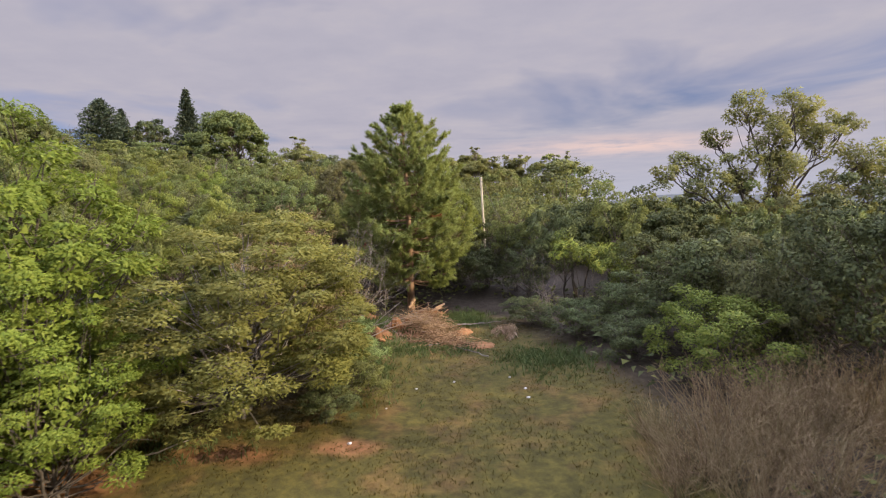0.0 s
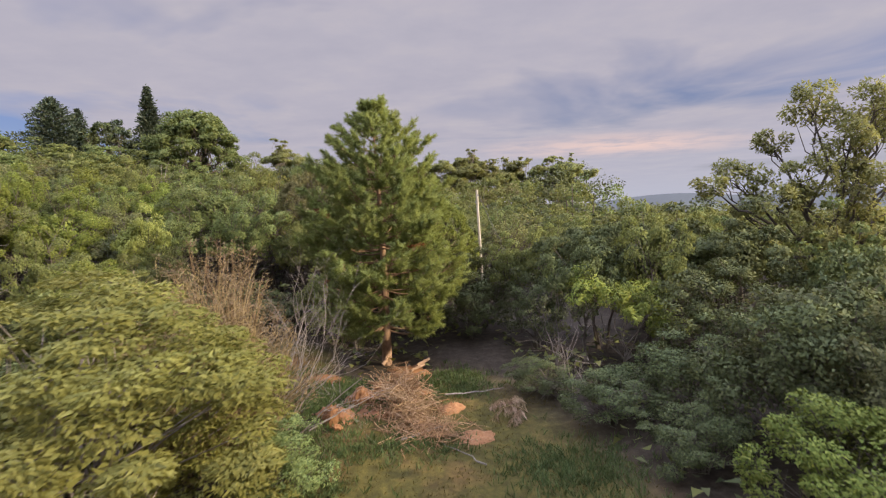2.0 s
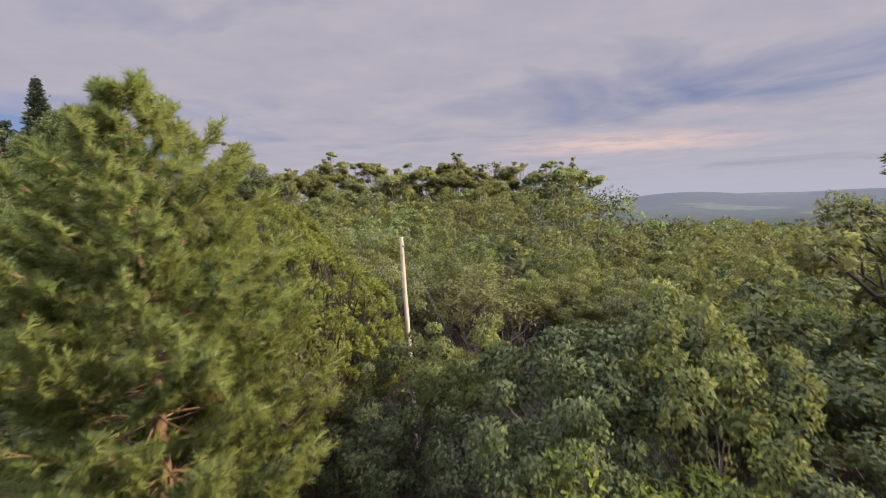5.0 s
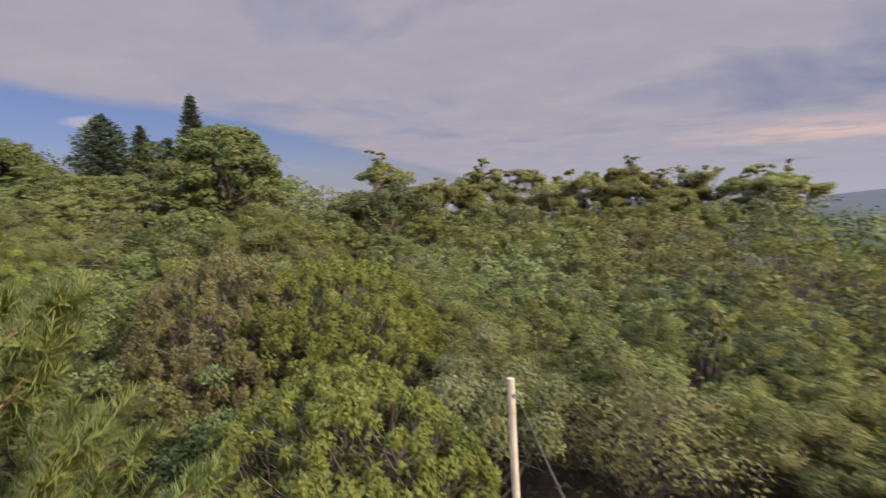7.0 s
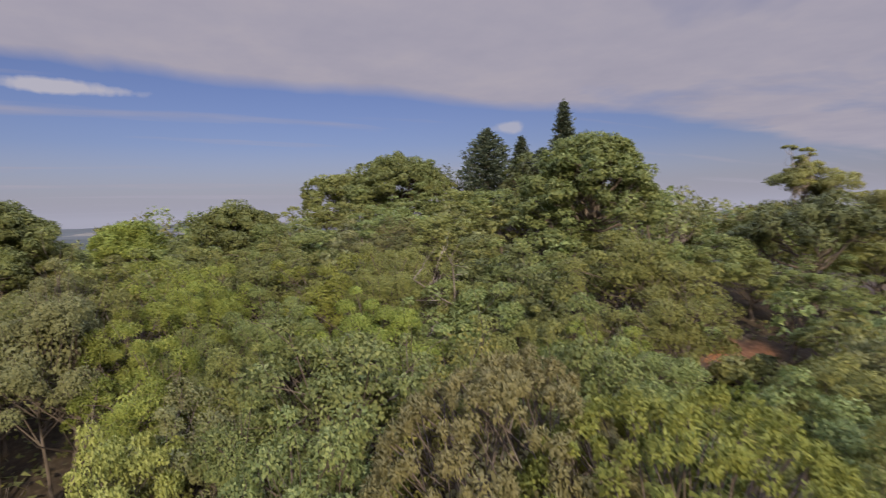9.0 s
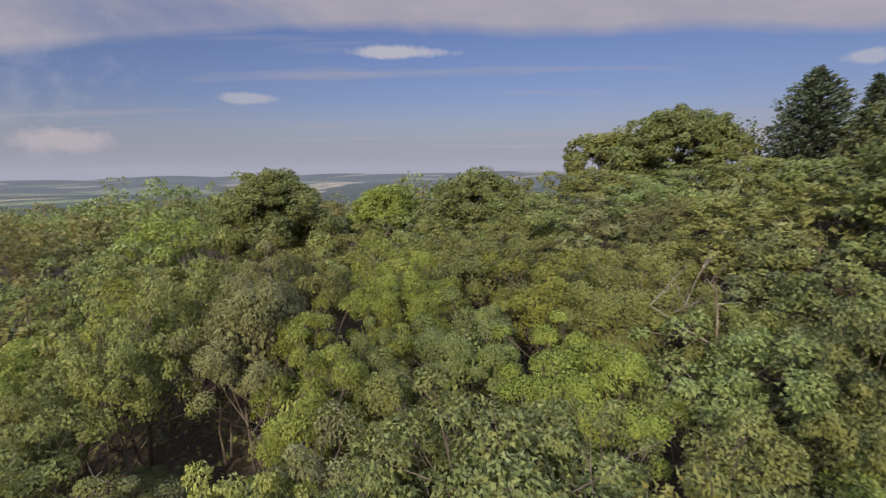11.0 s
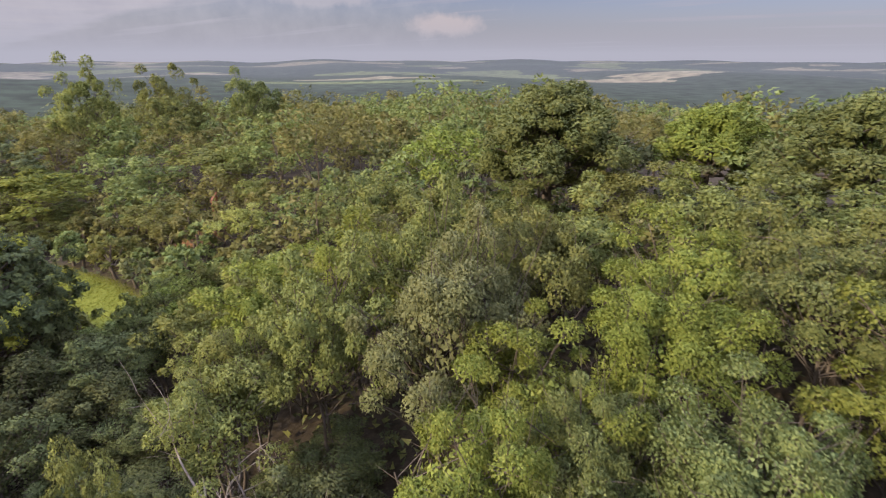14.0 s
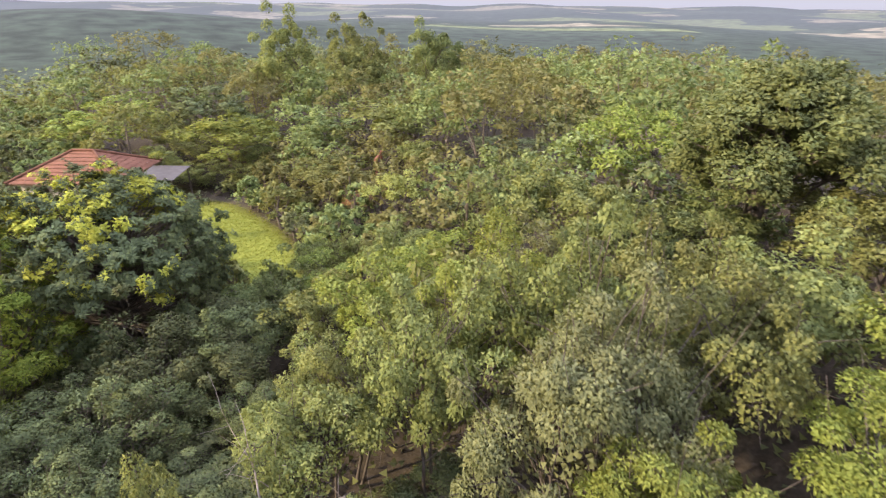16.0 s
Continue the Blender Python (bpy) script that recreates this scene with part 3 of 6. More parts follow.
def crown_shape(rng, r, z0, z1, clumps, per, leaf, fill=0.3, squash=0.75, spread=0.36, bump=0.28, plain=True, inner=900, foot=-0.28, under=-0.15, near_skin=0.64):
    """Leaf clumps over an uneven dome; gives (leaf verts, faces, clump centres, normals of the foliage mass)."""
    zc, hz = (z0 + z1) / 2, (z1 - z0) / 2
    d = unit(rng.normal(size=(clumps * 3, 3)))
    d = d[d[:, 2] > foot][:clumps]
    ph = rng.uniform(0, 6.28, 4)
    az = np.arctan2(d[:, 1], d[:, 0])
    lump = 1 + bump * (0.5 * np.sin(2 * az + ph[0]) + 0.5 * np.sin(3 * az + ph[1]) * d[:, 2] + 0.35 * np.sin(5 * az + ph[2]))
    rad = np.where(rng.random(len(d)) < fill, rng.uniform(0.35, 0.7, len(d)), rng.uniform(near_skin, 1.0, len(d))) * lump
    cc = d * rad[:, None] * [r, r, hz] + [0, 0, zc]
    rc = r * spread * rng.uniform(0.6, 1.25, len(cc))
    k = rng.poisson(per, len(cc)) + 6
    idx = np.repeat(np.arange(len(cc)), k)
    q = unit(rng.normal(size=(len(idx), 3)))
    out = q * [1, 1, squash]
    rr = rng.uniform(0.30, 1.0, len(idx)) ** 0.5
    pos = cc[idx] + out * (rr * rc[idx])[:, None]
    whole = unit((pos - [0, 0, zc - 0.3 * hz]) / [r, r, hz])
    # the side of a clump that is turned inwards carries few leaves
    keep = (pos[:, 2] > z0 - 0.15 * hz) & ((q * whole).sum(-1) > rng.uniform(-0.75, 0.15, len(q))) & (q[:, 2] > rng.uniform(-0.75, under, len(q)))
    pos, out, whole = pos[keep], out[keep], whole[keep]
    mass = unit(0.85 * out + 0.45 * whole + [0, 0, 0.06])
    nrm = unit(mass + 0.50 * rng.normal(size=pos.shape))
    along = unit(out + [0, 0, -0.3] + 0.2 * rng.normal(size=pos.shape))
    v, f = leaves(pos, nrm, leaf[0], leaf[1], rng, along, plain)
    # older, larger leaves inside the crown
    m = inner
    q = unit(rng.normal(size=(m, 3)))
    q = q[q[:, 2] > -0.6]
    c2 = q * rng.uniform(0.30, 0.70, (len(q), 1)) * [r, r, hz] + [0, 0, zc]
    v2, f2 = leaves(c2, unit(q + 0.4 * rng.normal(size=q.shape)), 0.058 * r, 0.044 * r, rng, None, plain)
    soft = np.repeat(unit(0.7 * mass + nrm), len(v) // max(len(pos), 1), axis=0)
    soft = np.vstack([soft, np.repeat(q, len(v2) // max(len(q), 1), axis=0)])
    v, f = join([(v, f), (v2, f2)])
    return v, f, cc, soft


def tree_meshes(rng, height, r, crown_from, clumps, per, leaf, trunk_r=0.12, forks=1, twigs=2, **kw):
    z0 = height * crown_from
    v, f, cc, soft = crown_shape(rng, r, z0, height, clumps, per, leaf, **kw)
    parts = []
    lean = rng.normal(size=2) * 0.04 * height
    for k in range(forks):
        off = rng.normal(size=2) * (0.18 if forks > 1 else 0.02)
        top = np.array([lean[0] + off[0] * 4, lean[1] + off[1] * 4, z0 + (height - z0) * 0.55])
        base = np.array([off[0], off[1], -0.25])
        n = 7
        t = np.linspace(0, 1, n)[:, None]
        p = base + (top - base) * t + rng.normal(size=(n, 3)) * 0.035 * height * t * (1 - t)
        rad = trunk_r * (1 - 0.72 * t[:, 0]) / (1 if forks == 1 else 1.4)
        rad[0] *= 1.35
        parts.append(tube(p, rad, 6))
        share = [c for i, c in enumerate(cc) if i % forks == k]
        for num, c in enumerate(share):
            if twigs == 0 and num % 2:
                continue
            u = np.clip((c[2] - 0.25 * (height - z0) - base[2]) / (top[2] - base[2]), 0.25, 0.97) * rng.uniform(0.75, 1.0)
            i = u * (n - 1)
            a = p[int(i)] + (p[min(int(i) + 1, n - 1)] - p[int(i)]) * (i - int(i))
            r0 = trunk_r * (1 - 0.72 * u) * 0.42
            parts.append(limb(a, c, r0, 0.008 + 0.006 * trunk_r * 10, rng, sag=-0.03, n=3, sides=3))
            for _ in range(twigs):
                tip = c + rng.normal(size=3) * r * 0.16 + unit(c - [0, 0, z0]) * r * 0.12
                parts.append(limb(c + (a - c) * rng.uniform(0, 0.3), tip, 0.012 + r0 * 0.2, 0.004, rng, n=3, sides=3))
    tv, tf = join(parts)
    return mesh_from("trunk", tv, tf, MATS["bark"], True), mesh_from("crown", v, f, MATS["green_leaf"], normals=soft)


def plant(name, meshes, at, mats, label, category, group="", scale=1.0, turn=0.0, parts=("trunk", "crown")):
    """One tree or shrub: an empty at its base with its parts."""
    ob = new(name)
    ob.empty_display_size = 0.3
    x, y = at[0], at[1]
    z = float(land(x, y))
    s = scale if isinstance(scale, tuple) else (scale, scale, scale)
    ob.matrix_basis = pose(x, y, z, 0, 0, turn) @ Matrix.Diagonal((*s, 1))
    tagged(ob, label, category, group)
    for pn, me, mt in zip(parts, meshes, mats):
        part(pn, me, ob, mat=MATS[mt])
    return ob


# near, middle and far crowns
FINE, FULL, MIDDLE, SPARSE, BUSHY = [], [], [], [], []
FINEST = [tree_meshes(RNG, 6.0, 2.5, 0.22 + 0.05 * i, 72, 900, (0.080, 0.050), forks=2 + i % 2, bump=0.46, spread=0.21, twigs=2, fill=0.06, squash=0.65, inner=2200) for i in range(3)]
for i in range(4):
    FINE.append(tree_meshes(RNG, 6.0, 2.5, 0.26 + 0.05 * i, 54, 480, (0.108, 0.078), forks=2 + i % 2, bump=0.46, spread=0.235, twigs=2, fill=0.06, squash=0.65, inner=1500))
for i in range(5):
    FULL.append(tree_meshes(RNG, 6.0, 2.5, 0.14 + 0.03 * i, 54, 280, (0.144, 0.102), forks=1 + i % 3, bump=0.46, spread=0.24, squash=0.65, twigs=0, fill=0.1, inner=900))
for i in range(7):
    MIDDLE.append(tree_meshes(RNG, 6.0, 2.5, 0.22 + 0.06 * (i % 3), 46, 140, (0.204, 0.142), forks=1 + i % 2, twigs=0, bump=0.44, spread=0.25, squash=0.65, inner=500, fill=0.1))
for i in range(4):
    SPARSE.append(tree_meshes(RNG, 6.0, 2.4, 0.08, 64, 130, (0.14, 0.07), forks=3, fill=0.4, spread=0.3, trunk_r=0.08, inner=60))
for i in range(3):
    BUSHY.append(tree_meshes(RNG, 6.0, 2.5, -0.06, 62, 330, (0.130, 0.084), forks=4, fill=0.12, spread=0.25, trunk_r=0.07, bump=0.32, twigs=1, foot=-0.6))

DOME = [tree_meshes(np.random.default_rng(50 + i), 6.0, 2.5, 0.06, 700, 165, (0.082, 0.036), forks=3, bump=0.06, spread=0.062, twigs=0, fill=0.02, squash=1.3, foot=-0.5, trunk_r=0.1, inner=3500, near_skin=0.95, under=-0.7) for i in range(2)]

KIND = {
    "olive_leaf": "olive-green broadleaf tree with a dense uneven crown",
    "feather_leaf": "feathery olive shrub",
    "broad_leaf": "dark green tree with broad glossy leaves and a sunlit top",
    "green_leaf": "mid-green broadleaf tree with a rounded leafy crown",
    "bright_leaf": "bright sunlit green broadleaf tree in the woodland",
    "yellow_leaf": "yellow-green broadleaf tree among darker woodland",
    "dark_leaf": "dark green glossy-leaved tree in the woodland",
    "grey_leaf": "grey-green broadleaf tree with fine pale leaves",
    "grass_leaf": "dull olive broadleaf tree with a dense crown",
    "dome_leaf": "yellow-green tree with a smooth even dome of leaves",
    "brown_leaf": "brownish half-bare tree with dry thin foliage",
}
TAKEN = []          # (x, y, r) of what stands already


WAY = [(0.0, 0.0), (0.6, 6.2), (2.9, 13.3), (4.3, 22.3), (3.0, 28.0), (-0.1, 32.7), (-5.4, 35.7), (-10.0, 35.5), (-13.4, 33.5)]


def off_way(x, y):
    """Distance in plan from the strip of woodland that is seen from close by."""
    return min(math.hypot(x - a, y - b) for a, b in WAY)


def pool_at(x, y):
    d = off_way(x, y)
    return FINEST if d < 9.5 else FINE if d < 15 else FULL if d < 27 else MIDDLE


def woodland(at, top, r, mat, pool=MIDDLE, i=0, turn=0.0, name="tree", label="", group="woodland trees", bark="bark"):
    g = float(land(*at))
    h = max(top - g, 1.2)
    TAKEN.append((at[0], at[1], r))
    return plant(name, pool[i % len(pool)], at, (bark, mat), label or KIND[mat], "shrub" if name == "shrub" else "tree", group,
                 scale=(r / 2.5, r / 2.5, h / 6.0), turn=turn)


def lobed_tree(at, lobes, mat, label, per=210, leaf=(0.24, 0.12), trunk_r=0.22, fork=0.4, bark="bark", flat=0.7, name="tree", group="", seed=3, keep=True):
    """A tree whose crown is a set of separate foliage masses (dx, dy, height over the base, radius), with limbs that run to them."""
    rng = np.random.default_rng(seed)
    L = np.array(lobes, float)
    pos, out = [], []
    tips = []
    for dx, dy, z, r in L:
        k = max(5, int(9 * r))
        c = np.array([dx, dy, z]) + unit(rng.normal(size=(k, 3))) * rng.uniform(0.35, 0.85, (k, 1)) * r * [1, 1, flat]
        rc = r * rng.uniform(0.32, 0.52, k)
        m = int(per * r * r / k) + 12
        q = unit(rng.normal(size=(k, m, 3)))
        o = q * [1, 1, flat]
        at_leaf = (c[:, None] + o * (rng.uniform(0.3, 1, (k, m, 1)) ** 0.5) * rc[:, None, None]).reshape(-1, 3)
        away = unit(at_leaf - [dx, dy, z - 0.5 * r])
        outer = (q.reshape(-1, 3) * away).sum(-1) > rng.uniform(-0.6, 0.2, len(at_leaf))
        pos.append(at_leaf[outer])
        out.append((0.55 * unit(o.reshape(-1, 3)) + 0.6 * away)[outer])
        tips.append(c)
    pos, out = np.vstack(pos), np.vstack(out)
    mass = unit(0.8 * unit(out) + [0, 0, 0.3])
    nrm = unit(mass + 0.40 * rng.normal(size=pos.shape))
    along = unit(out + [0, 0, -0.45] + 0.3 * rng.normal(size=pos.shape))
    v, f = leaves(pos, nrm, leaf[0], leaf[1], rng, along, True)
    soft = np.repeat(unit(mass + 0.5 * nrm), 3, axis=0)
    zf = fork * L[:, 2].max()
    base = np.array([0, 0, -0.3])
    mid = np.array([0.08 * L[:, 0].mean(), 0.08 * L[:, 1].mean(), zf])
    parts = [limb(base, mid, trunk_r * 1.2, trunk_r * 0.75, rng, wob=0.05, n=6, sides=8)]
    for (dx, dy, z, r), c in zip(L, tips):
        e = np.array([dx, dy, z - 0.2 * r])
        start = mid + (base - mid) * rng.uniform(0, 0.12)
        parts.append(limb(start, e, trunk_r * 0.42, trunk_r * 0.12, rng, wob=0.14, n=6, sag=-0.05, sides=5))
        for t in c:
            a = e + (start - e) * rng.uniform(0.0, 0.35)
            parts.append(limb(a, t, trunk_r * 0.13, 0.006, rng, wob=0.2, n=4, sides=4))
    tv, tf = join(parts)
    if keep:
        TAKEN.append((at[0], at[1], float(np.abs(L[:, :2]).max()) * 0.6))
    return plant(name, (mesh_from("trunk", tv, tf, MATS["bark"], True), mesh_from("crown", v, f, MATS[mat], normals=soft)), at, (bark, mat), label, "tree", group)


def dome_lobes(rng, r, z0, z1, k, lr):
    """Lobes over a dome with a flat foot."""
    res = []
    for i in range(k):
        a, u = 2.4 * i, math.sqrt((i + 0.5) / k)
        res.append((r * u * math.cos(a), r * u * math.sin(a), z0 + (z1 - z0) * math.sqrt(max(0, 1 - u * u * 0.95)) - lr * 0.5, lr * rng.uniform(0.8, 1.2)))
    return res


# ---- the pine over the clearing ----
def pine(at, height, r):
    rng = np.random.default_rng(5)
    wood, blades, dead = [], [], []
    n = 9
    t = np.linspace(0, 1, n)
    p = np.stack([0.10 * np.sin(3 * t), 0.08 * np.sin(4 * t + 1) * t, -0.3 + (height - 0.2) * t], -1)
    wood.append(tube(p, 0.21 * (1 - 0.9 * t), 8))
    z = 1.55
    tier = 0
    while z < height - 0.2:
        u = (z - 1.55) / (height - 1.55)
        reach = r * float(np.interp(u, (0, 0.06, 0.2, 0.45, 0.62, 0.78, 0.9, 1), (0.60, 0.86, 0.96, 0.86, 0.70, 0.45, 0.20, 0.0)))
        count = 9 if u < 0.8 else 6
        for b in range(count):
            az = b * 2 * math.pi / count + tier * 0.9 + rng.normal() * 0.18
            ln = reach * rng.uniform(0.72, 1.06)
            rise = -0.02 + 0.55 * u + rng.normal() * 0.06
            start = np.array([0, 0, z + rng.normal() * 0.1])
            end = start + [ln * math.cos(az), ln * math.sin(az), ln * rise]
            m = 6
            tt = np.linspace(0, 1, m)[:, None]
            path = start + (end - start) * tt
            path[:, 2] += (-0.10 * ln * np.sin(tt * math.pi) + 0.16 * ln * tt ** 3)[:, 0]
            wood.append(tube(path, np.linspace(0.035 * (1 - 0.5 * u), 0.008, m), 4))
            across = np.array([-math.sin(az), math.cos(az), 0.0])
            ahead = unit(end - start)
            k = max(4, int(ln * 5.4))
            for j in range(k):
                w = 1.0 if j == 0 else 0.22 + 0.78 * (j + rng.random() * 0.8) / k
                w = min(w, 1.0)
                i = min(int(w * (m - 1)), m - 2)
                q = path[i] + (path[i + 1] - path[i]) * (w * (m - 1) - i)
                side = (1 if j % 2 else -1) * (1.15 - 0.75 * w) * (j > 0)
                d = unit(ahead + across * side + rng.normal(size=3) * 0.15)
                tw = 0.20 + 0.27 * ln * (1.15 - w) + 0.10 * rng.random()
                tip = q + d * tw + [0, 0, 0.05]
                wood.append(tube(np.stack([q, tip]), [0.010, 0.005], 3))
                brown = rng.random() < 0.006 and u < 0.5
                for e in range(3 if tw < 0.6 else 4):
                    base = q + (tip - q) * (1.0 if e == 0 else rng.uniform(0.25, 0.95))
                    axis = unit(0.9 * d + [0, 0, 0.40] + 0.40 * rng.normal(size=3))
                    length = rng.uniform(0.18, 0.34)
                    cnt = 76
                    up = rng.uniform(0, 1, (cnt, 1))
                    dirs = unit(axis * (0.35 + 0.75 * up) + 0.80 * unit(rng.normal(size=(cnt, 3))))
                    lens = rng.uniform(0.14, 0.22, (cnt, 1)) * (1.15 - 0.35 * up)
                    c = base + axis * up * length + dirs * lens * 0.5
                    nr = unit(np.cross(dirs, rng.normal(size=(cnt, 3))))
                    soft = unit(0.5 * unit(dirs - axis * (dirs * axis).sum(-1, keepdims=True)) + 0.45 * unit(tip * [1, 1, 0] + [0, 0, 0.5]) + [0, 0, 0.2])
                    (dead if brown else blades).append((c, nr, dirs, lens, soft))
        z += 0.44 + 0.20 * (1 - u)
        tier += 1

    def needles(store):
        c, nr, d, ln, soft = (np.vstack([s[i] for s in store]) for i in range(5))
        w = unit(np.cross(nr, d)) * 0.0092
        v = np.stack([c - d * ln * 0.5 - w, c - d * ln * 0.5 + w, c + d * ln * 0.55], 1)
        return v.reshape(-1, 3), np.arange(3 * len(c)).reshape(-1, 3), np.repeat(soft, 3, axis=0)
    nv, nf, ns = needles(blades)
    dv, df, ds = needles(dead)
    wv, wf = join(wood)
    ob = plant("pine_tree", (mesh_from("trunk", wv, wf, MATS["pine_bark"], True), mesh_from("crown", nv, nf, MATS["needle"], normals=ns),
                             mesh_from("dead_sprays", dv, df, MATS["dead_needle"], normals=ds)),
               at, ("pine_bark", "needle", "dead_needle"), "young conical green pine with a short bare trunk above dry debris", "tree",
               parts=("trunk", "crown", "dead_sprays"))
    TAKEN.append((at[0], at[1], r * 0.9))
    return ob


pine((-1.85, 26.75), 9.9, 3.05)


# ---- dark conifers on the rise ----
def conifer(at, top, length, r, blunt, label, seed):
    rng = np.random.default_rng(seed)
    g = float(land(*at))
    h = top - g
    wood = [tube(np.stack([np.zeros(6), np.zeros(6), np.linspace(-0.3, h, 6)], -1), np.linspace(0.24, 0.02, 6), 7)]
    pos, nrm, al = [], [], []
    tiers = int(length / 0.36)
    for i in range(tiers):
        u = i / (tiers - 1)
        z = h - length + length * u
        reach = r * (1 - u ** blunt) + 0.10
        for b in range(9):
            az = b * 0.698 + i * 0.37 + rng.normal() * 0.08
            d = np.array([math.cos(az), math.sin(az), 0.14 + 0.25 * u])
            end = np.array([0, 0, z]) + d * reach * rng.uniform(0.85, 1.1)
            wood.append(tube(np.stack([[0, 0, z], end]), [0.03, 0.01], 3))
            k = int(12 + 26 * reach)
            w = rng.uniform(0.15, 1.0, (k, 1))
            q = np.array([0, 0, z]) + (end - [0, 0, z]) * w + rng.normal(size=(k, 3)) * [0.14, 0.14, 0.10]
            pos.append(q)
            nrm.append(unit(np.array([0, 0, 0.8]) + 0.5 * rng.normal(size=(k, 3))))
            al.append(unit(d + [0, 0, 0.35] + 0.25 * rng.normal(size=(k, 3))))
    v, f = leaves(np.vstack(pos), np.vstack(nrm), 0.32, 0.15, rng, np.vstack(al))
    wv, wf = join(wood)
    TAKEN.append((at[0], at[1], r))
    return plant("conifer", (mesh_from("trunk", wv, wf, MATS["bark"], True), mesh_from("crown", v, f, MATS["conifer_leaf"])), at,
                 ("bark", "conifer_leaf"), label, "tree")


conifer((-27.1, 58.6), 19.5, 8.5, 1.75, 1.5, "tall narrow dark conifer with level tiers of branches", 1)
conifer((-36.5, 58.7), 19.0, 6.0, 2.5, 2.6, "dark conifer with a blunt domed top on the rise", 2)
conifer((-36.5, 62.5), 18.5, 6.0, 1.6, 1.7, "small dark tiered conifer on the rise", 4)

# ---- tall broadleaf trees of the skyline ----
def umbrella(at, top, r, deep, mat, label, per=300, leaf=(0.30, 0.16), lobes=14, lr=1.2, fork=0.5, bark="bark", seed=1):
    h = top - float(land(*at))
    rg = np.random.default_rng(seed)
    lobed_tree(at, [(a, b, z - 0.3 * lr, q) for a, b, z, q in dome_lobes(rg, r, h - deep, h, lobes, lr)], mat, label, per=per, leaf=leaf, fork=fork, bark=bark, seed=seed)


umbrella((-21.3, 55.2), 16.9, 3.6, 5.6, "green_leaf", "tall tree with a rounded spreading crown on bare pale limbs", per=800, leaf=(0.24, 0.13), lobes=30, lr=1.25, fork=0.45, seed=8)
umbrella((-42.2, 53.0), 17.6, 4.4, 3.8, "green_leaf", "broad flat-topped tree on the rise with sky between its limbs", per=760, leaf=(0.25, 0.14), lobes=24, lr=1.35, seed=9)
umbrella((-32.0, 60.0), 17.4, 2.2, 3.2, "dark_leaf", "dark feathery tree between two conifers", per=380, lobes=9, lr=1.0, seed=12)
umbrella((-49.5, 50.0), 16.4, 3.8, 3.0, "olive_leaf", "broad olive tree on the rise with an umbrella crown", per=600, lobes=13, lr=1.3, seed=13)
umbrella((-14.2, 66.0), 12.8, 3.6, 2.6, "dark_leaf", "dark dense tree with stiff spiky leaves on the skyline", per=360, leaf=(0.40, 0.11), lobes=13, lr=1.25, seed=14)
umbrella((-34.0, 25.6), 13.6, 2.6, 4.4, "green_leaf", "umbrella-crowned tree rising over the canopy", per=1500, leaf=(0.17, 0.10), lobes=24, seed=15)
umbrella((-36.8, 37.7), 13.5, 3.0, 4.6, "green_leaf", "umbrella-crowned tree rising over the canopy", per=1400, leaf=(0.18, 0.10), lobes=20, seed=16)
umbrella((-41.0, 31.5), 12.6, 2.4, 4.6, "bright_leaf", "sunlit green tree rising over the canopy", per=1400, leaf=(0.18, 0.10), lobes=15, seed=21)
umbrella((-36.6, 18.2), 10.8, 3.0, 2.6, "bright_leaf", "olive tree with a pale forked trunk and open crown", per=300, leaf=(0.22, 0.11), lobes=11, fork=0.35, bark="pale_bark", seed=17)
umbrella((-29.6, 7.2), 5.9, 1.6, 2.0, "yellow_leaf", "yellowing tree with a rounded crown beside the lawn", per=380, leaf=(0.20, 0.11), lobes=8, lr=0.85, fork=0.4, seed=18)
woodland((-43.0, -22.0), 13.2, 2.9, "olive_leaf", FULL, 0, 40, label="tall olive tree rising over the far woods", group="")
woodland((-37.0, -27.0), 13.4, 3.1, "olive_leaf", FULL, 1, 40, label="tall olive tree rising over the far woods", group="")
woodland((-49.0, -16.0), 12.6, 2.7, "green_leaf", FULL, 2, 40, label="tall green tree rising over the far woods", group="")

# slender gum trees along the ridge: a few tufts on thin bare stems
for i, (x, y, top, wide) in enumerate(((-19.8, 77, 16.7, 1.6), (-13.5, 79, 14.6, 2.4), (-10.0, 82, 15.6, 1.6), (-5.6, 83, 15.1, 2.0), (-1.5, 82, 13.9, 2.6), (2.2, 86, 14.4, 2.6),
                                       (5.2, 86, 15.3, 2.4), (9.0, 87, 14.6, 2.0), (13.0, 87, 13.8, 2.4), (17.5, 86, 14.4, 2.4), (20.0, 87, 13.9, 2.4),
                                       (-17.0, 84, 14.0, 2.4))):
    rg = np.random.default_rng(40 + i)
    h = top - float(land(x, y))
    lob = [(rg.normal() * 0.7, rg.normal() * 0.7, h - 0.35 - 0.28 * j - 0.9 * (i % 2), rg.uniform(0.40, 0.64)) for j in range(4)]
    for j in range(10):
        a = rg.uniform(0, 6.28)
        lob.append((wide * rg.uniform(0.2, 1) * math.cos(a), wide * rg.uniform(0.3, 1) * math.sin(a), h - rg.uniform(1.3, 3.7), rg.uniform(0.65, 1.25)))
    for j in range(12):
        a = rg.uniform(0, 6.28)
        lob.append((wide * 1.25 * math.cos(a), wide * 1.1 * math.sin(a), h - rg.uniform(2.2, 7.0), rg.uniform(1.2, 1.9)))
    lobed_tree((x, y), lob, "gum_leaf", "slender gum tree with tufted foliage on a bare stem", per=760, leaf=(0.25, 0.12), flat=0.5,
               trunk_r=0.14, fork=0.55, bark="pale_bark", group="gum trees on the ridge", seed=60 + i)

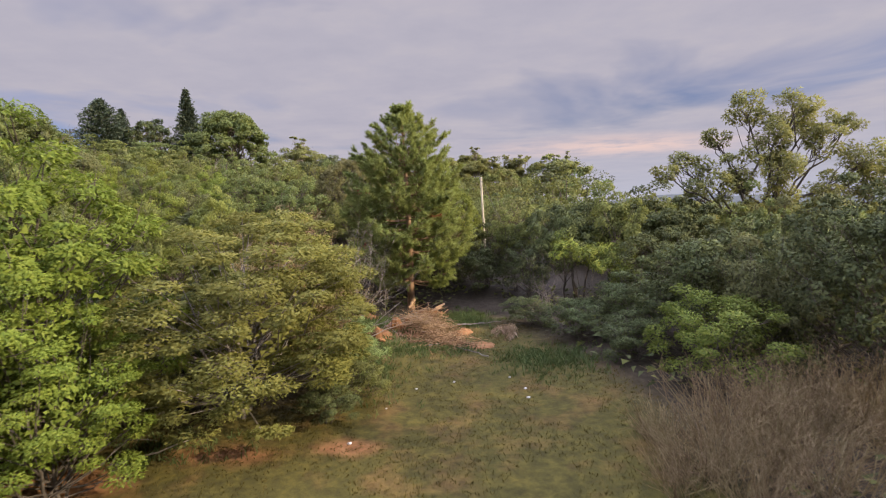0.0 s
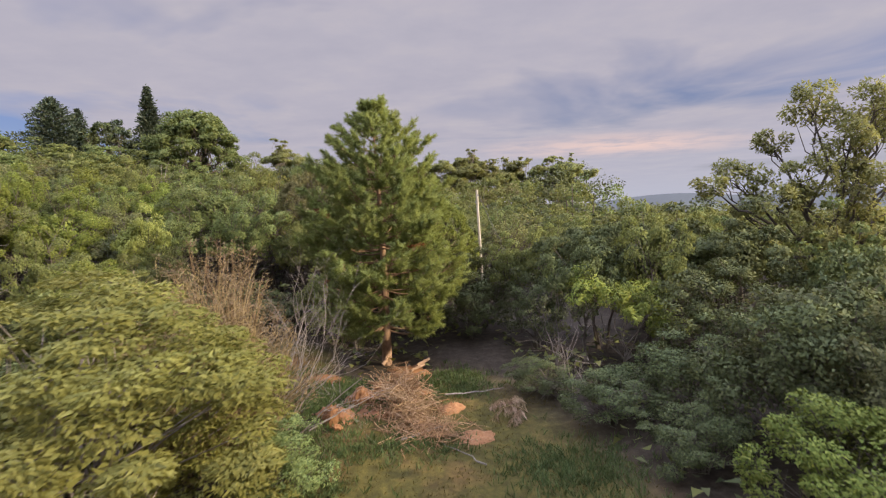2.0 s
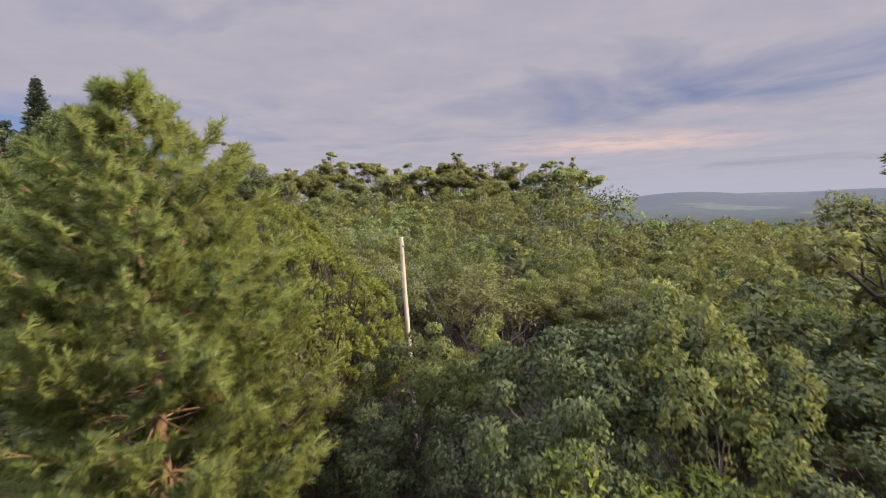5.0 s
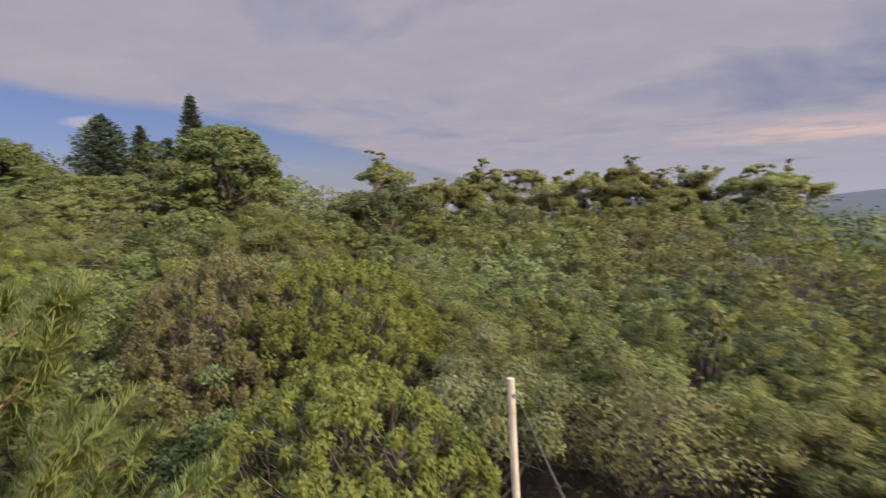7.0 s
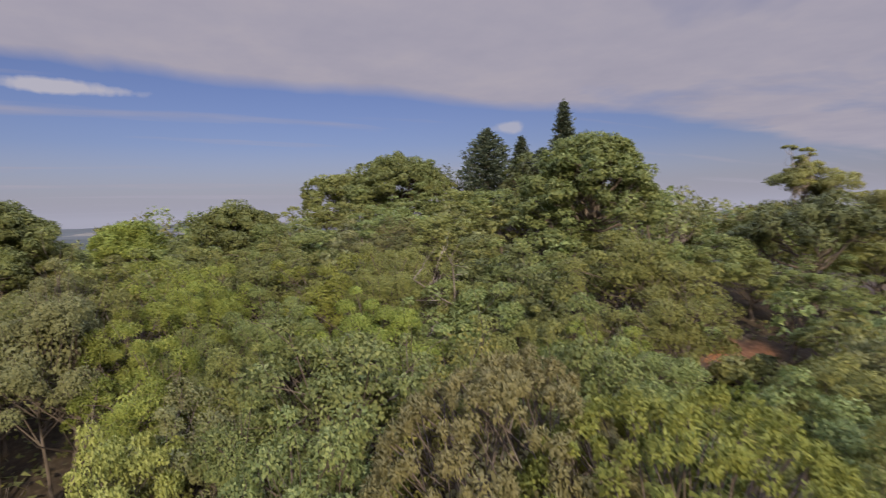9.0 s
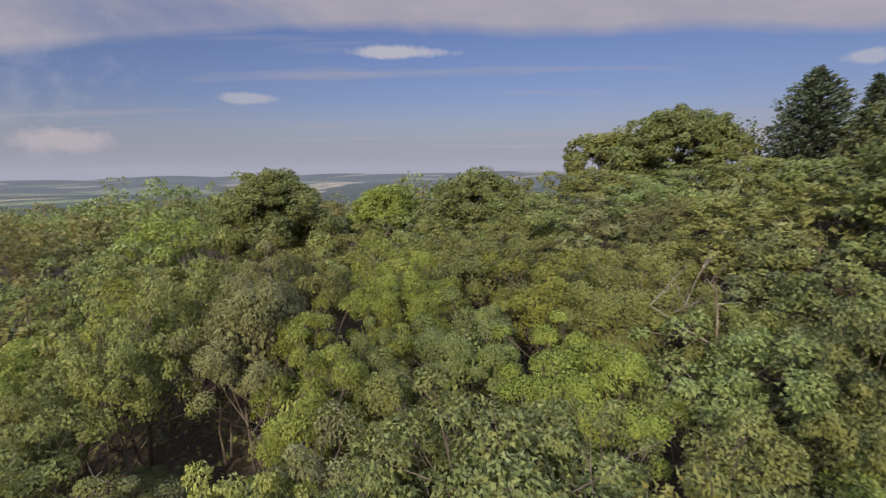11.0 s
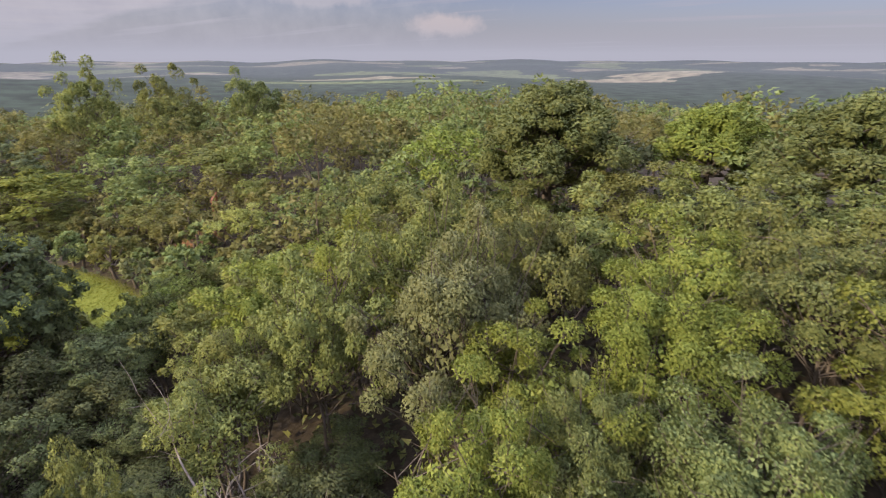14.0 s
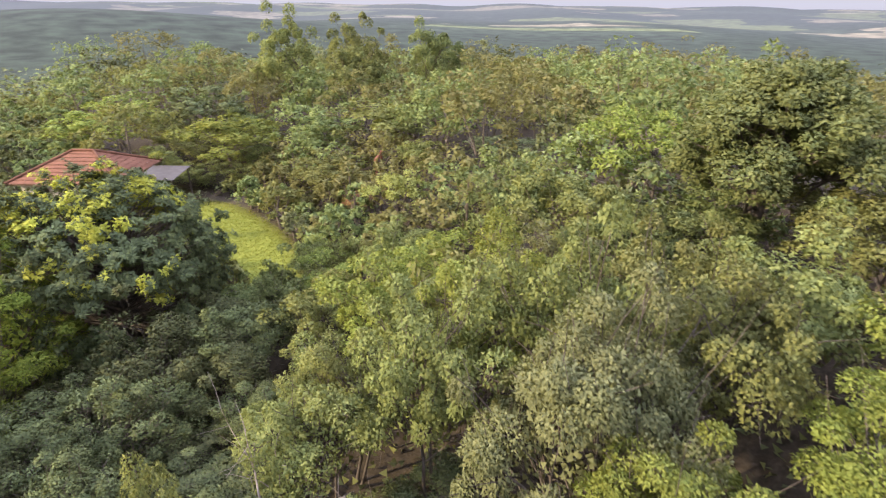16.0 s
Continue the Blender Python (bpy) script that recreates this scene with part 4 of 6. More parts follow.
# the big open tree at the right of the clearing
lobed_tree((16.9, 29.0), [(-0.3, 0.4, 10.1, 1.35), (1.6, -0.6, 9.9, 1.3), (3.5, 0.8, 9.5, 1.3), (4.6, -0.2, 9.0, 1.0), (0.4, -0.9, 8.5, 1.4), (-1.8, 0.8, 8.7, 0.9),
                          (-1.5, -0.7, 7.2, 1.2), (-3.7, 0.3, 7.2, 1.2), (-4.9, -0.4, 6.9, 0.8), (1.6, 1.2, 7.1, 1.4), (2.8, -1.0, 8.1, 1.3), (4.9, 0.9, 5.6, 1.4),
                          (6.2, -0.3, 5.2, 1.2), (3.1, -0.8, 5.3, 1.1), (0.1, 1.6, 6.1, 1.0), (-2.8, 1.0, 5.6, 0.8),
                          (5.2, -0.8, 7.2, 1.4), (6.6, 0.6, 6.8, 1.3), (0.6, -1.2, 5.2, 1.4), (2.6, -1.4, 4.3, 1.5), (-1.2, -1.0, 4.6, 1.1),
                          (-2.6, -0.9, 6.2, 1.2), (-3.3, -0.3, 4.4, 1.3), (-1.6, -1.2, 3.2, 1.3), (0.4, -1.5, 6.8, 1.3)],
           "gum_leaf", "large open tree with spreading dark limbs and tufted yellow-green crown", per=900, leaf=(0.175, 0.10), trunk_r=0.24, fork=0.40, flat=0.8, seed=70)

# ---- woodland by hand ----
# broad crowns beyond the lawn
for i, (x, y, top, r, mat) in enumerate(((-27.2, -24.4, 6.8, 4.2, "dark_leaf"), (-19.5, -30.0, 5.2, 5.2, "bright_leaf"), (-39.1, -16.3, 10.4, 3.2, "green_leaf"), (-38.0, -4.6, 7.4, 5.0, "olive_leaf"),
                                         (-52.0, -12.0, 8.0, 3.5, "green_leaf"), (-60.0, -13.0, 8.5, 4.2, "olive_leaf"), (-62.0, -0.6, 8.6, 5.0, "olive_leaf"), (-49.9, 7.8, 7.6, 4.6, "olive_leaf"),
                                         (-28.8, -1.2, 4.9, 2.5, "olive_leaf"), (-25.7, -13.5, 5.8, 4.3, "bright_leaf"), (-50.0, 1.9, 7.0, 3.2, "green_leaf"), (-50.5, 16.6, 8.6, 3.2, "green_leaf"),
                                         (-41.5, 4.2, 5.4, 2.8, "dark_leaf"), (-72.0, 8.0, 10.0, 6.0, "green_leaf"), (-33.0, -10.0, 6.4, 3.6, "green_leaf"), (-45.0, -9.0, 7.6, 3.6, "olive_leaf"))):
    woodland((x, y), top, r, mat, pool_at(x, y), i, 57 * i)
def whorled_tree(at, top, r, label, seed):
    """A dense dark tree: long leaves in whorls at the twig ends, with pale new growth on the upper ones."""
    rng = np.random.default_rng(seed)
    h = top - float(land(*at))
    d = unit(rng.normal(size=(1300, 3)))
    d = d[d[:, 2] > -0.85][:760]
    az = np.arctan2(d[:, 1], d[:, 0])
    lump = 1 + 0.10 * np.sin(3 * az + 1) + 0.08 * np.sin(5 * az + 2 * d[:, 2]) + 0.05 * rng.normal(size=len(d))
    zc, hz = 0.50 * h, 0.50 * h
    flat_d = np.column_stack([d[:, :2], np.sign(d[:, 2]) * np.abs(d[:, 2]) ** 0.62])
    tip = flat_d * (lump * rng.uniform(0.80, 1.0, len(d)))[:, None] * [r, r, hz] + [0, 0, zc]
    old, young, wood = [], [], []
    trunk = np.array([[0, 0, -0.3], [0.05, 0.1, 0.3 * h], [-0.1, 0.05, 0.7 * h]])
    wood.append(tube(trunk, [0.30, 0.24, 0.10], 8))
    for c, out in zip(tip, d):
        a = np.array([0, 0, np.clip(c[2] - 0.3 * h, 0.2 * h, 0.68 * h)])
        wood.append(limb(a, c, 0.045, 0.010, rng, n=4, sides=3))
        fresh = rng.random() < 0.06 + 0.55 * float(smooth(0.3, 0.9, out[2]))
        for _ in range(9):
            e = c + unit(rng.normal(size=3)) * rng.uniform(0.10, 0.42) * [1, 1, 0.7]
            up = unit(0.9 * out + [0, 0, 0.5] + 0.35 * rng.normal(size=3))
            side = unit(np.cross(up, rng.normal(size=(13, 3))))
            al = unit(side + up * rng.uniform(-0.25, 0.55, (13, 1)))
            nr = unit(up + 0.25 * side + 0.2 * rng.normal(size=(13, 3)))
            (young if fresh and rng.random() < 0.75 else old).append((e + al * 0.13, nr, al))
    parts = []
    for store, size in ((old, (0.25, 0.075)), (young, (0.21, 0.065))):
        pos, nr, al = (np.vstack([q[i] for q in store]) for i in range(3))
        parts.append((leaves(pos, nr, *size, rng, al), np.repeat(unit(nr + 0.3 * unit(pos - [0, 0, zc])), 4, axis=0)))
    (ov, of), on = parts[0]
    (yv, yf), yn = parts[1]
    TAKEN.append((at[0], at[1], r))
    return plant("tree", (mesh_from("trunk", *join(wood), MATS["bark"], True), mesh_from("crown", ov, of, MATS["broad_leaf"], normals=on), mesh_from("young_leaves", yv, yf, MATS["young_leaf"], normals=yn)),
                 at, ("bark", "broad_leaf", "young_leaf"), label, "tree", parts=("trunk", "crown", "young_leaves"))


whorled_tree((-14.1, 9.8), 8.7, 4.25, "large dense dark-leaved tree with pale yellow-green new leaves on its top", 17)


def feathery_shrub(at, height, r, stems, leafy, mat, label, seed, bark="dry_stem"):
    """Thin stems that fan out of one base, each with side twigs and small leaves towards its end."""
    rng = np.random.default_rng(seed)
    wood, pos, out, face = [], [], [], []
    for s_ in range(stems):
        az, q = rng.uniform(0, 6.28), math.sqrt(rng.random())
        tip = np.array([r * q * math.cos(az), r * q * math.sin(az), height * math.sqrt(max(0.04, 1 - 0.93 * q * q)) * rng.uniform(0.72, 1.02)])
        base = np.array([0.25 * tip[0] + rng.normal() * 0.3, 0.25 * tip[1] + rng.normal() * 0.3, -0.2])
        n = 6
        t = np.linspace(0, 1, n)[:, None]
        p = base + (tip - base) * t + rng.normal(size=(n, 3)) * 0.05 * height * t * (1 - t)
        p[:, :2] -= (tip[:2] - base[:2]) * (0.22 * np.sin(t * math.pi))
        wood.append(tube(p, np.linspace(0.028, 0.006, n), 4))
        for _ in range(11):
            u = rng.uniform(0.12, 1.0)
            i = min(int(u * (n - 1)), n - 2)
            a = p[i] + (p[i + 1] - p[i]) * (u * (n - 1) - i)
            d = unit(unit(tip - base) * 0.7 + rng.normal(size=3) * [0.75, 0.75, 0.45] + unit(tip * [1, 1, 0]) * 0.35)
            ln = rng.uniform(0.35, 0.95) * (1.25 - 0.5 * u)
            e = a + d * ln + [0, 0, -0.06 * ln]
            wood.append(tube(np.stack([a, e]), [0.009, 0.003], 3))
            k = rng.poisson(leafy)
            w = rng.uniform(0.15, 1.1, (k, 1))
            pos.append(a + (e - a) * w + rng.normal(size=(k, 3)) * 0.085)
            face.append(np.tile(unit(0.5 * unit(a * [1, 1, 0] / r + [0, 0, a[2] / height - 0.2]) + [0, 0, 0.6]), (k, 1)))
            out.append(np.tile(d, (k, 1)))
    pos, out, face = np.vstack(pos), np.vstack(out), np.vstack(face)
    nrm = unit(face + 0.45 * rng.normal(size=pos.shape))
    v, f = leaves(pos, nrm, 0.105, 0.05, rng, out, True)
    TAKEN.append((at[0], at[1], r))
    wv, wf = join(wood)
    return plant("shrub", (mesh_from("trunk", wv, wf, MATS["pale_bark"], True), mesh_from("crown", v, f, MATS[mat], normals=np.repeat(unit(face + 0.5 * nrm), 3, axis=0))),
                 at, (bark, mat), label, "shrub", parts=("trunk", "crown"))


SPRAY = [tree_meshes(np.random.default_rng(57), 6.0, 2.5, -0.04, 100, 560, (0.110, 0.046), forks=4, bump=0.25, spread=0.20, twigs=1, fill=0.08, squash=0.5, foot=-0.7, trunk_r=0.08, inner=3000)]
woodland((-8.2, 10.5), 4.6, 1.9, "spray_leaf", SPRAY, 0, 200, label="low green tree with drooping sprays by the clearing", group="")
woodland((-9.7, 11.8), 8.2, 3.2, "spray_leaf", SPRAY, 0, 15, label="tall sunlit green tree with drooping sprays beside the clearing", group="")
LOW = [tree_meshes(np.random.default_rng(33), 6.0, 2.5, -0.05, 260, 520, (0.092, 0.038), forks=6, bump=0.16, spread=0.16, twigs=0, fill=0.10, squash=0.55, foot=-0.8, trunk_r=0.06, inner=1200, near_skin=0.78)]
woodland((-5.7, 14.5), 6.3, 3.6, "feather_leaf", LOW, 0, 0, name="shrub", label="large spreading olive shrub with feathery leaf pads on pale crooked branches", group="", bark="dead_wood")
feathery_shrub((-7.4, 20.6), 5.3, 2.4, 130, 5, "straw_leaf", "half-bare straw-brown shrub with tangled twigs", 35)
feathery_shrub((-6.4, 22.3), 6.2, 2.3, 130, 8, "straw_leaf", "half-bare straw-brown shrub with tangled twigs", 36)
feathery_shrub((-5.2, 19.7), 5.2, 2.4, 170, 6, "straw_leaf", "half-bare straw-brown shrub with tangled twigs", 34)
woodland((-0.7, 33.0), 7.6, 3.0, "dome_leaf", DOME, 1, 0, label="yellow-olive tree with a smooth dense dome of upright leaves")
woodland((-3.8, 38.4), 9.1, 3.2, "dome_leaf", DOME, 0, 70, label="green broadleaf tree with a smooth even dome of leaves")
woodland((-6.4, 36.9), 9.4, 2.8, "brown_leaf", DOME, 1, 10, label="olive-brown tree with a rounded crown of fine dry leaves")
woodland((4.7, 39.2), 6.5, 3.0, "grass_leaf", SPARSE, 3, 30, label="sprawling olive tree with pale bare lower twigs")
g_ = float(land(6.9, 25.0))
lobed_tree((6.9, 25.0), [(-1.2, 0.0, 4.2 - g_, 0.85), (-1.7, -0.4, 3.8 - g_, 0.7), (-0.5, -0.5, 3.8 - g_, 0.75), (0.2, 0.3, 3.6 - g_, 0.9), (1.0, 0.5, 3.3 - g_, 0.9), (1.7, 0.8, 3.0 - g_, 0.85), (0.6, -0.5, 3.0 - g_, 0.75), (1.5, -0.2, 2.6 - g_, 0.8), (-0.3, -0.8, 3.1 - g_, 0.6)],
           "bright_leaf", "light green shrub with drooping leaves on thin pale stems", per=950, leaf=(0.19, 0.062), trunk_r=0.055, fork=0.12, bark="dead_wood", flat=0.8, name="shrub", seed=71)
lobed_tree((4.6, 25.6), [(-0.5, 0.0, 3.3 - g_, 0.5), (0.2, 0.3, 3.6 - g_, 0.5), (0.3, -0.4, 2.9 - g_, 0.55), (-0.9, 0.4, 2.7 - g_, 0.45), (0.9, 0.2, 3.0 - g_, 0.45)],
           "grey_leaf", "thin grey-green shrub with bare lower stems", per=500, leaf=(0.13, 0.05), trunk_r=0.045, fork=0.15, bark="dead_wood", flat=0.9, name="shrub", seed=72)
woodland((4.4, 28.2), 4.4, 1.4, "dark_leaf", BUSHY, 1, 0)
woodland((2.3, 31.7), 5.1, 1.4, "dark_leaf", BUSHY, 0, 0)
woodland((9.9, 24.6), 4.6, 1.9, "dark_leaf", BUSHY, 0, 50)
woodland((9.8, 19.3), 5.1, 2.5, "dark_leaf", BUSHY, 1, 90)
woodland((7.4, 20.8), 3.3, 1.7, "dark_leaf", BUSHY, 2, 0)
woodland((9.6, 15.8), 5.0, 1.8, "grey_leaf", BUSHY, 2, 0)
woodland((7.7, 14.8), 3.7, 1.7, "bright_leaf", BUSHY, 1, 0, name="shrub", label="light green leafy shrub behind the dry bushes")
woodland((11.6, 14.6), 6.2, 2.1, "dark_leaf", BUSHY, 0, 30)
woodland((8.7, 17.6), 5.4, 1.9, "dark_leaf", BUSHY, 1, 200)
woodland((12.6, 17.6), 5.5, 2.2, "dark_leaf", BUSHY, 2, 70)
# unseen trees east of the clearing, added for the shade they cast on it
for i, (x, y, top, r) in enumerate(((9.6, 6.0, 4.7, 2.2), (10.4, 8.8, 4.9, 2.2), (12.4, 5.6, 6.3, 2.8), (13.6, 9.4, 6.9, 3.0), (16.0, 7.0, 7.9, 3.0), (12.0, 2.6, 6.2, 2.5), (15.4, 12.4, 8.4, 3.0))):
    woodland((x, y), top, r, "olive_leaf" if i % 2 else "green_leaf", MIDDLE, i, 73 * i)
woodland((11.8, 27.0), 6.2, 2.4, "dark_leaf", FULL, 4, 0)
woodland((9.6, 28.6), 5.8, 2.2, "dark_leaf", MIDDLE, 3, 0)
woodland((-12.0, 36.0), 8.9, 2.6, "green_leaf", FINE, 3, 60)
woodland((-13.0, 33.6), 7.2, 1.7, "green_leaf", FINE, 2, 33)
woodland((-9.4, 34.2), 7.8, 2.0, "green_leaf", FINE, 4, 250)
woodland((-9.0, 37.6), 9.2, 2.2, "yellow_leaf", SPARSE, 2, 20, label="thin yellowing tree with many pale bare twigs")
woodland((-13.2, 30.8), 7.5, 1.3, "yellow_leaf", FULL, 2, 0)
# north of the pole
for i, (x, y, top, r, mat) in enumerate(((-4.1, 69.5, 8.6, 2.6, "olive_leaf"), (-9.9, 58.9, 7.2, 2.0, "green_leaf"), (-9.1, 77.8, 10.8, 2.8, "olive_leaf"), (-4.4, 51.8, 7.0, 2.3, "olive_leaf"),
                                         (-0.2, 42.7, 6.4, 2.1, "olive_leaf"), (4.3, 47.5, 6.7, 2.1, "green_leaf"), (8.0, 53.5, 7.0, 2.2, "dark_leaf"), (6.1, 50.4, 6.8, 1.8, "dark_leaf"),
                                         (10.8, 49.6, 5.6, 2.0, "olive_leaf"), (9.2, 39.3, 5.1, 2.1, "olive_leaf"), (-14.8, 49.5, 11.1, 2.5, "olive_leaf"), (-18.8, 40.8, 10.6, 2.0, "olive_leaf"),
                                         (12.2, 43.6, 4.9, 2.2, "olive_leaf"), (-8.2, 43.4, 8.2, 2.4, "green_leaf"), (-11.2, 47.6, 9.2, 2.2, "olive_leaf"))):
    woodland((x, y), top, r, mat, pool_at(x, y), i, 83 * i)
# up the slope from the bare earth
for i, (x, y, top, r, mat) in enumerate(((-15.4, 61.6, 9.4, 2.1, "olive_leaf"), (-12.6, 62.6, 9.0, 2.2, "green_leaf"), (-17.8, 58.6, 9.6, 2.0, "olive_leaf"), (-16.0, 57.0, 7.6, 1.6, "green_leaf"))):
    woodland((x, y), top, r, mat, FULL, i, 67 * i)
# below the gum trees
for i, (x, y, top, r, mat) in enumerate(((-13.0, 71.0, 11.0, 2.8, "olive_leaf"), (-8.2, 66.4, 9.2, 2.6, "olive_leaf"), (-17.6, 66.4, 11.8, 2.8, "olive_leaf"), (-5.4, 74.0, 10.4, 2.8, "grey_leaf"), (0.2, 75.0, 10.6, 2.8, "olive_leaf"),
                                         (6.0, 75.0, 10.4, 2.8, "olive_leaf"), (11.6, 76.0, 10.2, 2.8, "olive_leaf"), (16.8, 77.0, 9.6, 2.8, "grey_leaf"), (1.4, 64.0, 7.8, 2.4, "olive_leaf"), (-16.6, 60.2, 10.4, 2.4, "green_leaf"))):
    woodland((x, y), top, r, mat, MIDDLE, i, 67 * i)
# on the rise
for i, (x, y, top, r, mat) in enumerate(((-21.6, 52.6, 12.2, 2.6, "green_leaf"), (-25.4, 54.0, 13.2, 2.6, "olive_leaf"), (-29.0, 53.4, 13.6, 2.6, "green_leaf"), (-32.8, 52.6, 13.8, 2.6, "olive_leaf"),
                                         (-36.8, 51.6, 13.8, 2.7, "green_leaf"), (-18.2, 53.6, 11.2, 2.2, "olive_leaf"), (-28.0, 48.4, 12.2, 2.5, "olive_leaf"), (-33.0, 47.0, 12.6, 2.5, "green_leaf"),
                                         (-23.4, 47.0, 11.2, 2.4, "olive_leaf"), (-38.4, 46.4, 13.0, 2.6, "olive_leaf"), (-41.8, 50.0, 14.4, 2.6, "green_leaf"), (-45.6, 47.0, 13.6, 2.8, "olive_leaf"))):
    woodland((x, y), top, r, mat, MIDDLE, i, 67 * i)
# west of the way
for i, (x, y, top, r, mat) in enumerate(((-27.6, 38.1, 10.6, 2.4, "olive_leaf"), (-25.6, 33.4, 10.0, 2.1, "bright_leaf"), (-18.8, 36.0, 9.2, 2.0, "green_leaf"), (-17.3, 31.2, 8.5, 1.9, "bright_leaf"),
                                         (-20.4, 28.8, 10.4, 2.3, "grey_leaf"), (-22.0, 33.6, 10.0, 2.1, "dome_leaf"), (-19.9, 31.7, 8.8, 2.0, "dome_leaf"), (-24.6, 37.0, 10.3, 2.0, "green_leaf"), (-30.2, 39.6, 11.6, 2.5, "green_leaf"),
                                         (-21.6, 38.8, 10.1, 2.1, "dome_leaf"), (-16.0, 38.6, 9.2, 2.0, "bright_leaf"), (-24.0, 29.4, 10.1, 2.0, "olive_leaf"), (-33.8, 29.1, 10.0, 2.5, "olive_leaf"),
                                         (-33.0, 24.5, 8.6, 2.2, "green_leaf"), (-28.4, 29.0, 9.6, 2.4, "olive_leaf"), (-30.6, 34.0, 10.6, 2.4, "olive_leaf"), (-18.6, 33.4, 8.6, 1.5, "green_leaf"))):
    woodland((x, y), top, r, mat, pool_at(x, y), i, 71 * i)
# towards the lawn
for i, (x, y, top, r, mat) in enumerate(((-19.4, 25.2, 9.2, 2.0, "olive_leaf"), (-23.0, 23.4, 8.8, 2.1, "bright_leaf"), (-22.4, 26.6, 10.2, 1.9, "olive_leaf"), (-21.4, 19.2, 6.9, 2.0, "bright_leaf"),
                                         (-18.3, 22.4, 6.6, 1.7, "olive_leaf"), (-16.9, 23.3, 6.6, 1.9, "olive_leaf"), (-16.9, 19.0, 3.4, 1.3, "dark_leaf"), (-17.4, 15.6, 4.9, 1.6, "dark_leaf"),
                                         (-23.9, 9.2, 3.4, 1.5, "bright_leaf"), (-22.4, 13.4, 4.4, 1.8, "bright_leaf"), (-25.6, 17.2, 6.4, 2.1, "bright_leaf"), (-32.2, 11.9, 5.7, 2.1, "olive_leaf"),
                                         (-29.9, 20.4, 9.0, 2.4, "olive_leaf"), (-34.3, 2.3, 6.0, 1.8, "olive_leaf"), (-39.9, 22.8, 11.4, 3.2, "olive_leaf"), (-27.0, 12.4, 4.6, 1.9, "green_leaf"))):
    woodland((x, y), top, r, mat, pool_at(x, y), i, 59 * i)
# dark-leaved growth added where gaps should look shaded
woodland((-16.4, 27.2), 4.8, 1.9, "dark_leaf", BUSHY, 2, 30)
woodland((-15.0, 25.8), 4.2, 1.6, "dark_leaf", BUSHY, 0, 130)
woodland((-14.2, 22.2), 3.2, 1.5, "dark_leaf", BUSHY, 1, 230)
woodland((-16.8, 13.4), 4.8, 1.9, "dark_leaf", BUSHY, 1, 130)
woodland((-14.4, 14.8), 5.2, 2.2, "dark_leaf", BUSHY, 2, 10)
woodland((-13.2, 17.2), 4.4, 1.7, "dark_leaf", BUSHY, 0, 10)
woodland((-16.4, 16.4), 4.6, 1.8, "dark_leaf", BUSHY, 1, 100)
woodland((-13.2, 23.9), 6.4, 0.9, "olive_leaf", FULL, 3, 100)
# the dark leaf colour stands in part for shade below the large tree
for i, (x, y, top, r, mat) in enumerate(((-10.2, 17.0, 4.2, 1.7, "dark_leaf"), (-9.2, 18.6, 4.0, 1.6, "dark_leaf"), (-11.6, 19.6, 4.2, 1.5, "dark_leaf"), (-8.6, 21.6, 4.2, 1.7, "dark_leaf"), (-11.0, 22.4, 3.8, 1.5, "dark_leaf"),
                                         (-9.6, 25.0, 4.6, 1.7, "olive_leaf"), (-12.2, 27.2, 5.0, 1.6, "olive_leaf"),
                                         (-19.3, 25.4, 3.6, 1.6, "dark_leaf"), (-17.6, 25.0, 3.0, 1.4, "dark_leaf"), (-15.2, 18.2, 2.2, 1.6, "dark_leaf"), (-15.9, 20.7, 2.4, 1.6, "dark_leaf"), (-14.2, 19.6, 2.3, 1.5, "dark_leaf"), (-13.6, 16.0, 2.6, 1.5, "dark_leaf"))):
    woodland((x, y), top, r, mat, BUSHY, i, 61 * i, name="shrub", label="dense %s shrub below the large tree" % {"dark_leaf": "dark green", "green_leaf": "green", "brown_leaf": "dry brownish", "olive_leaf": "olive"}[mat],
             group="shrubs by the large tree")
for i, (x, y, top, r, mat) in enumerate(((3.6, 23.2, 2.0, 1.0, "dark_leaf"), (5.2, 21.0, 2.4, 1.3, "dark_leaf"), (6.4, 18.2, 2.4, 1.2, "dark_leaf"), 
                                         (-3.2, 17.4, 2.6, 1.2, "green_leaf"), (-2.9, 15.4, 1.9, 1.0, "olive_leaf"), (-3.4, 14.0, 1.5, 0.8, "dark_leaf"), (-8.8, 14.0, 3.2, 1.5, "olive_leaf"),
                                         # dark shrubs north-west of the pine, their colour deepens a shaded hollow
                                         (-4.6, 30.4, 4.6, 1.7, "olive_leaf"), (-7.3, 31.8, 3.3, 1.6, "dark_leaf"), (-9.4, 32.6, 3.6, 1.6, "dark_leaf"), (-11.6, 31.6, 3.8, 1.6, "dark_leaf"), (1.6, 29.6, 4.2, 1.4, "dark_leaf"),
                                         (-11.6, 15.0, 3.6, 1.7, "dark_leaf"), (-10.4, 12.6, 3.2, 1.7, "dark_leaf"), (-9.2, 16.0, 3.6, 1.7, "dark_leaf"), (-12.4, 13.4, 3.0, 1.6, "dark_leaf"), (-19.0, 11.0, 3.4, 1.6, "green_leaf"))):
    woodland((x, y), top, r, mat, BUSHY, i, 47 * i, name="shrub", label="leafy %s undergrowth shrub at the wood's edge" % {"dark_leaf": "dark green", "green_leaf": "mid-green", "olive_leaf": "olive", "bright_leaf": "bright green"}[mat],
             group="undergrowth shrubs")

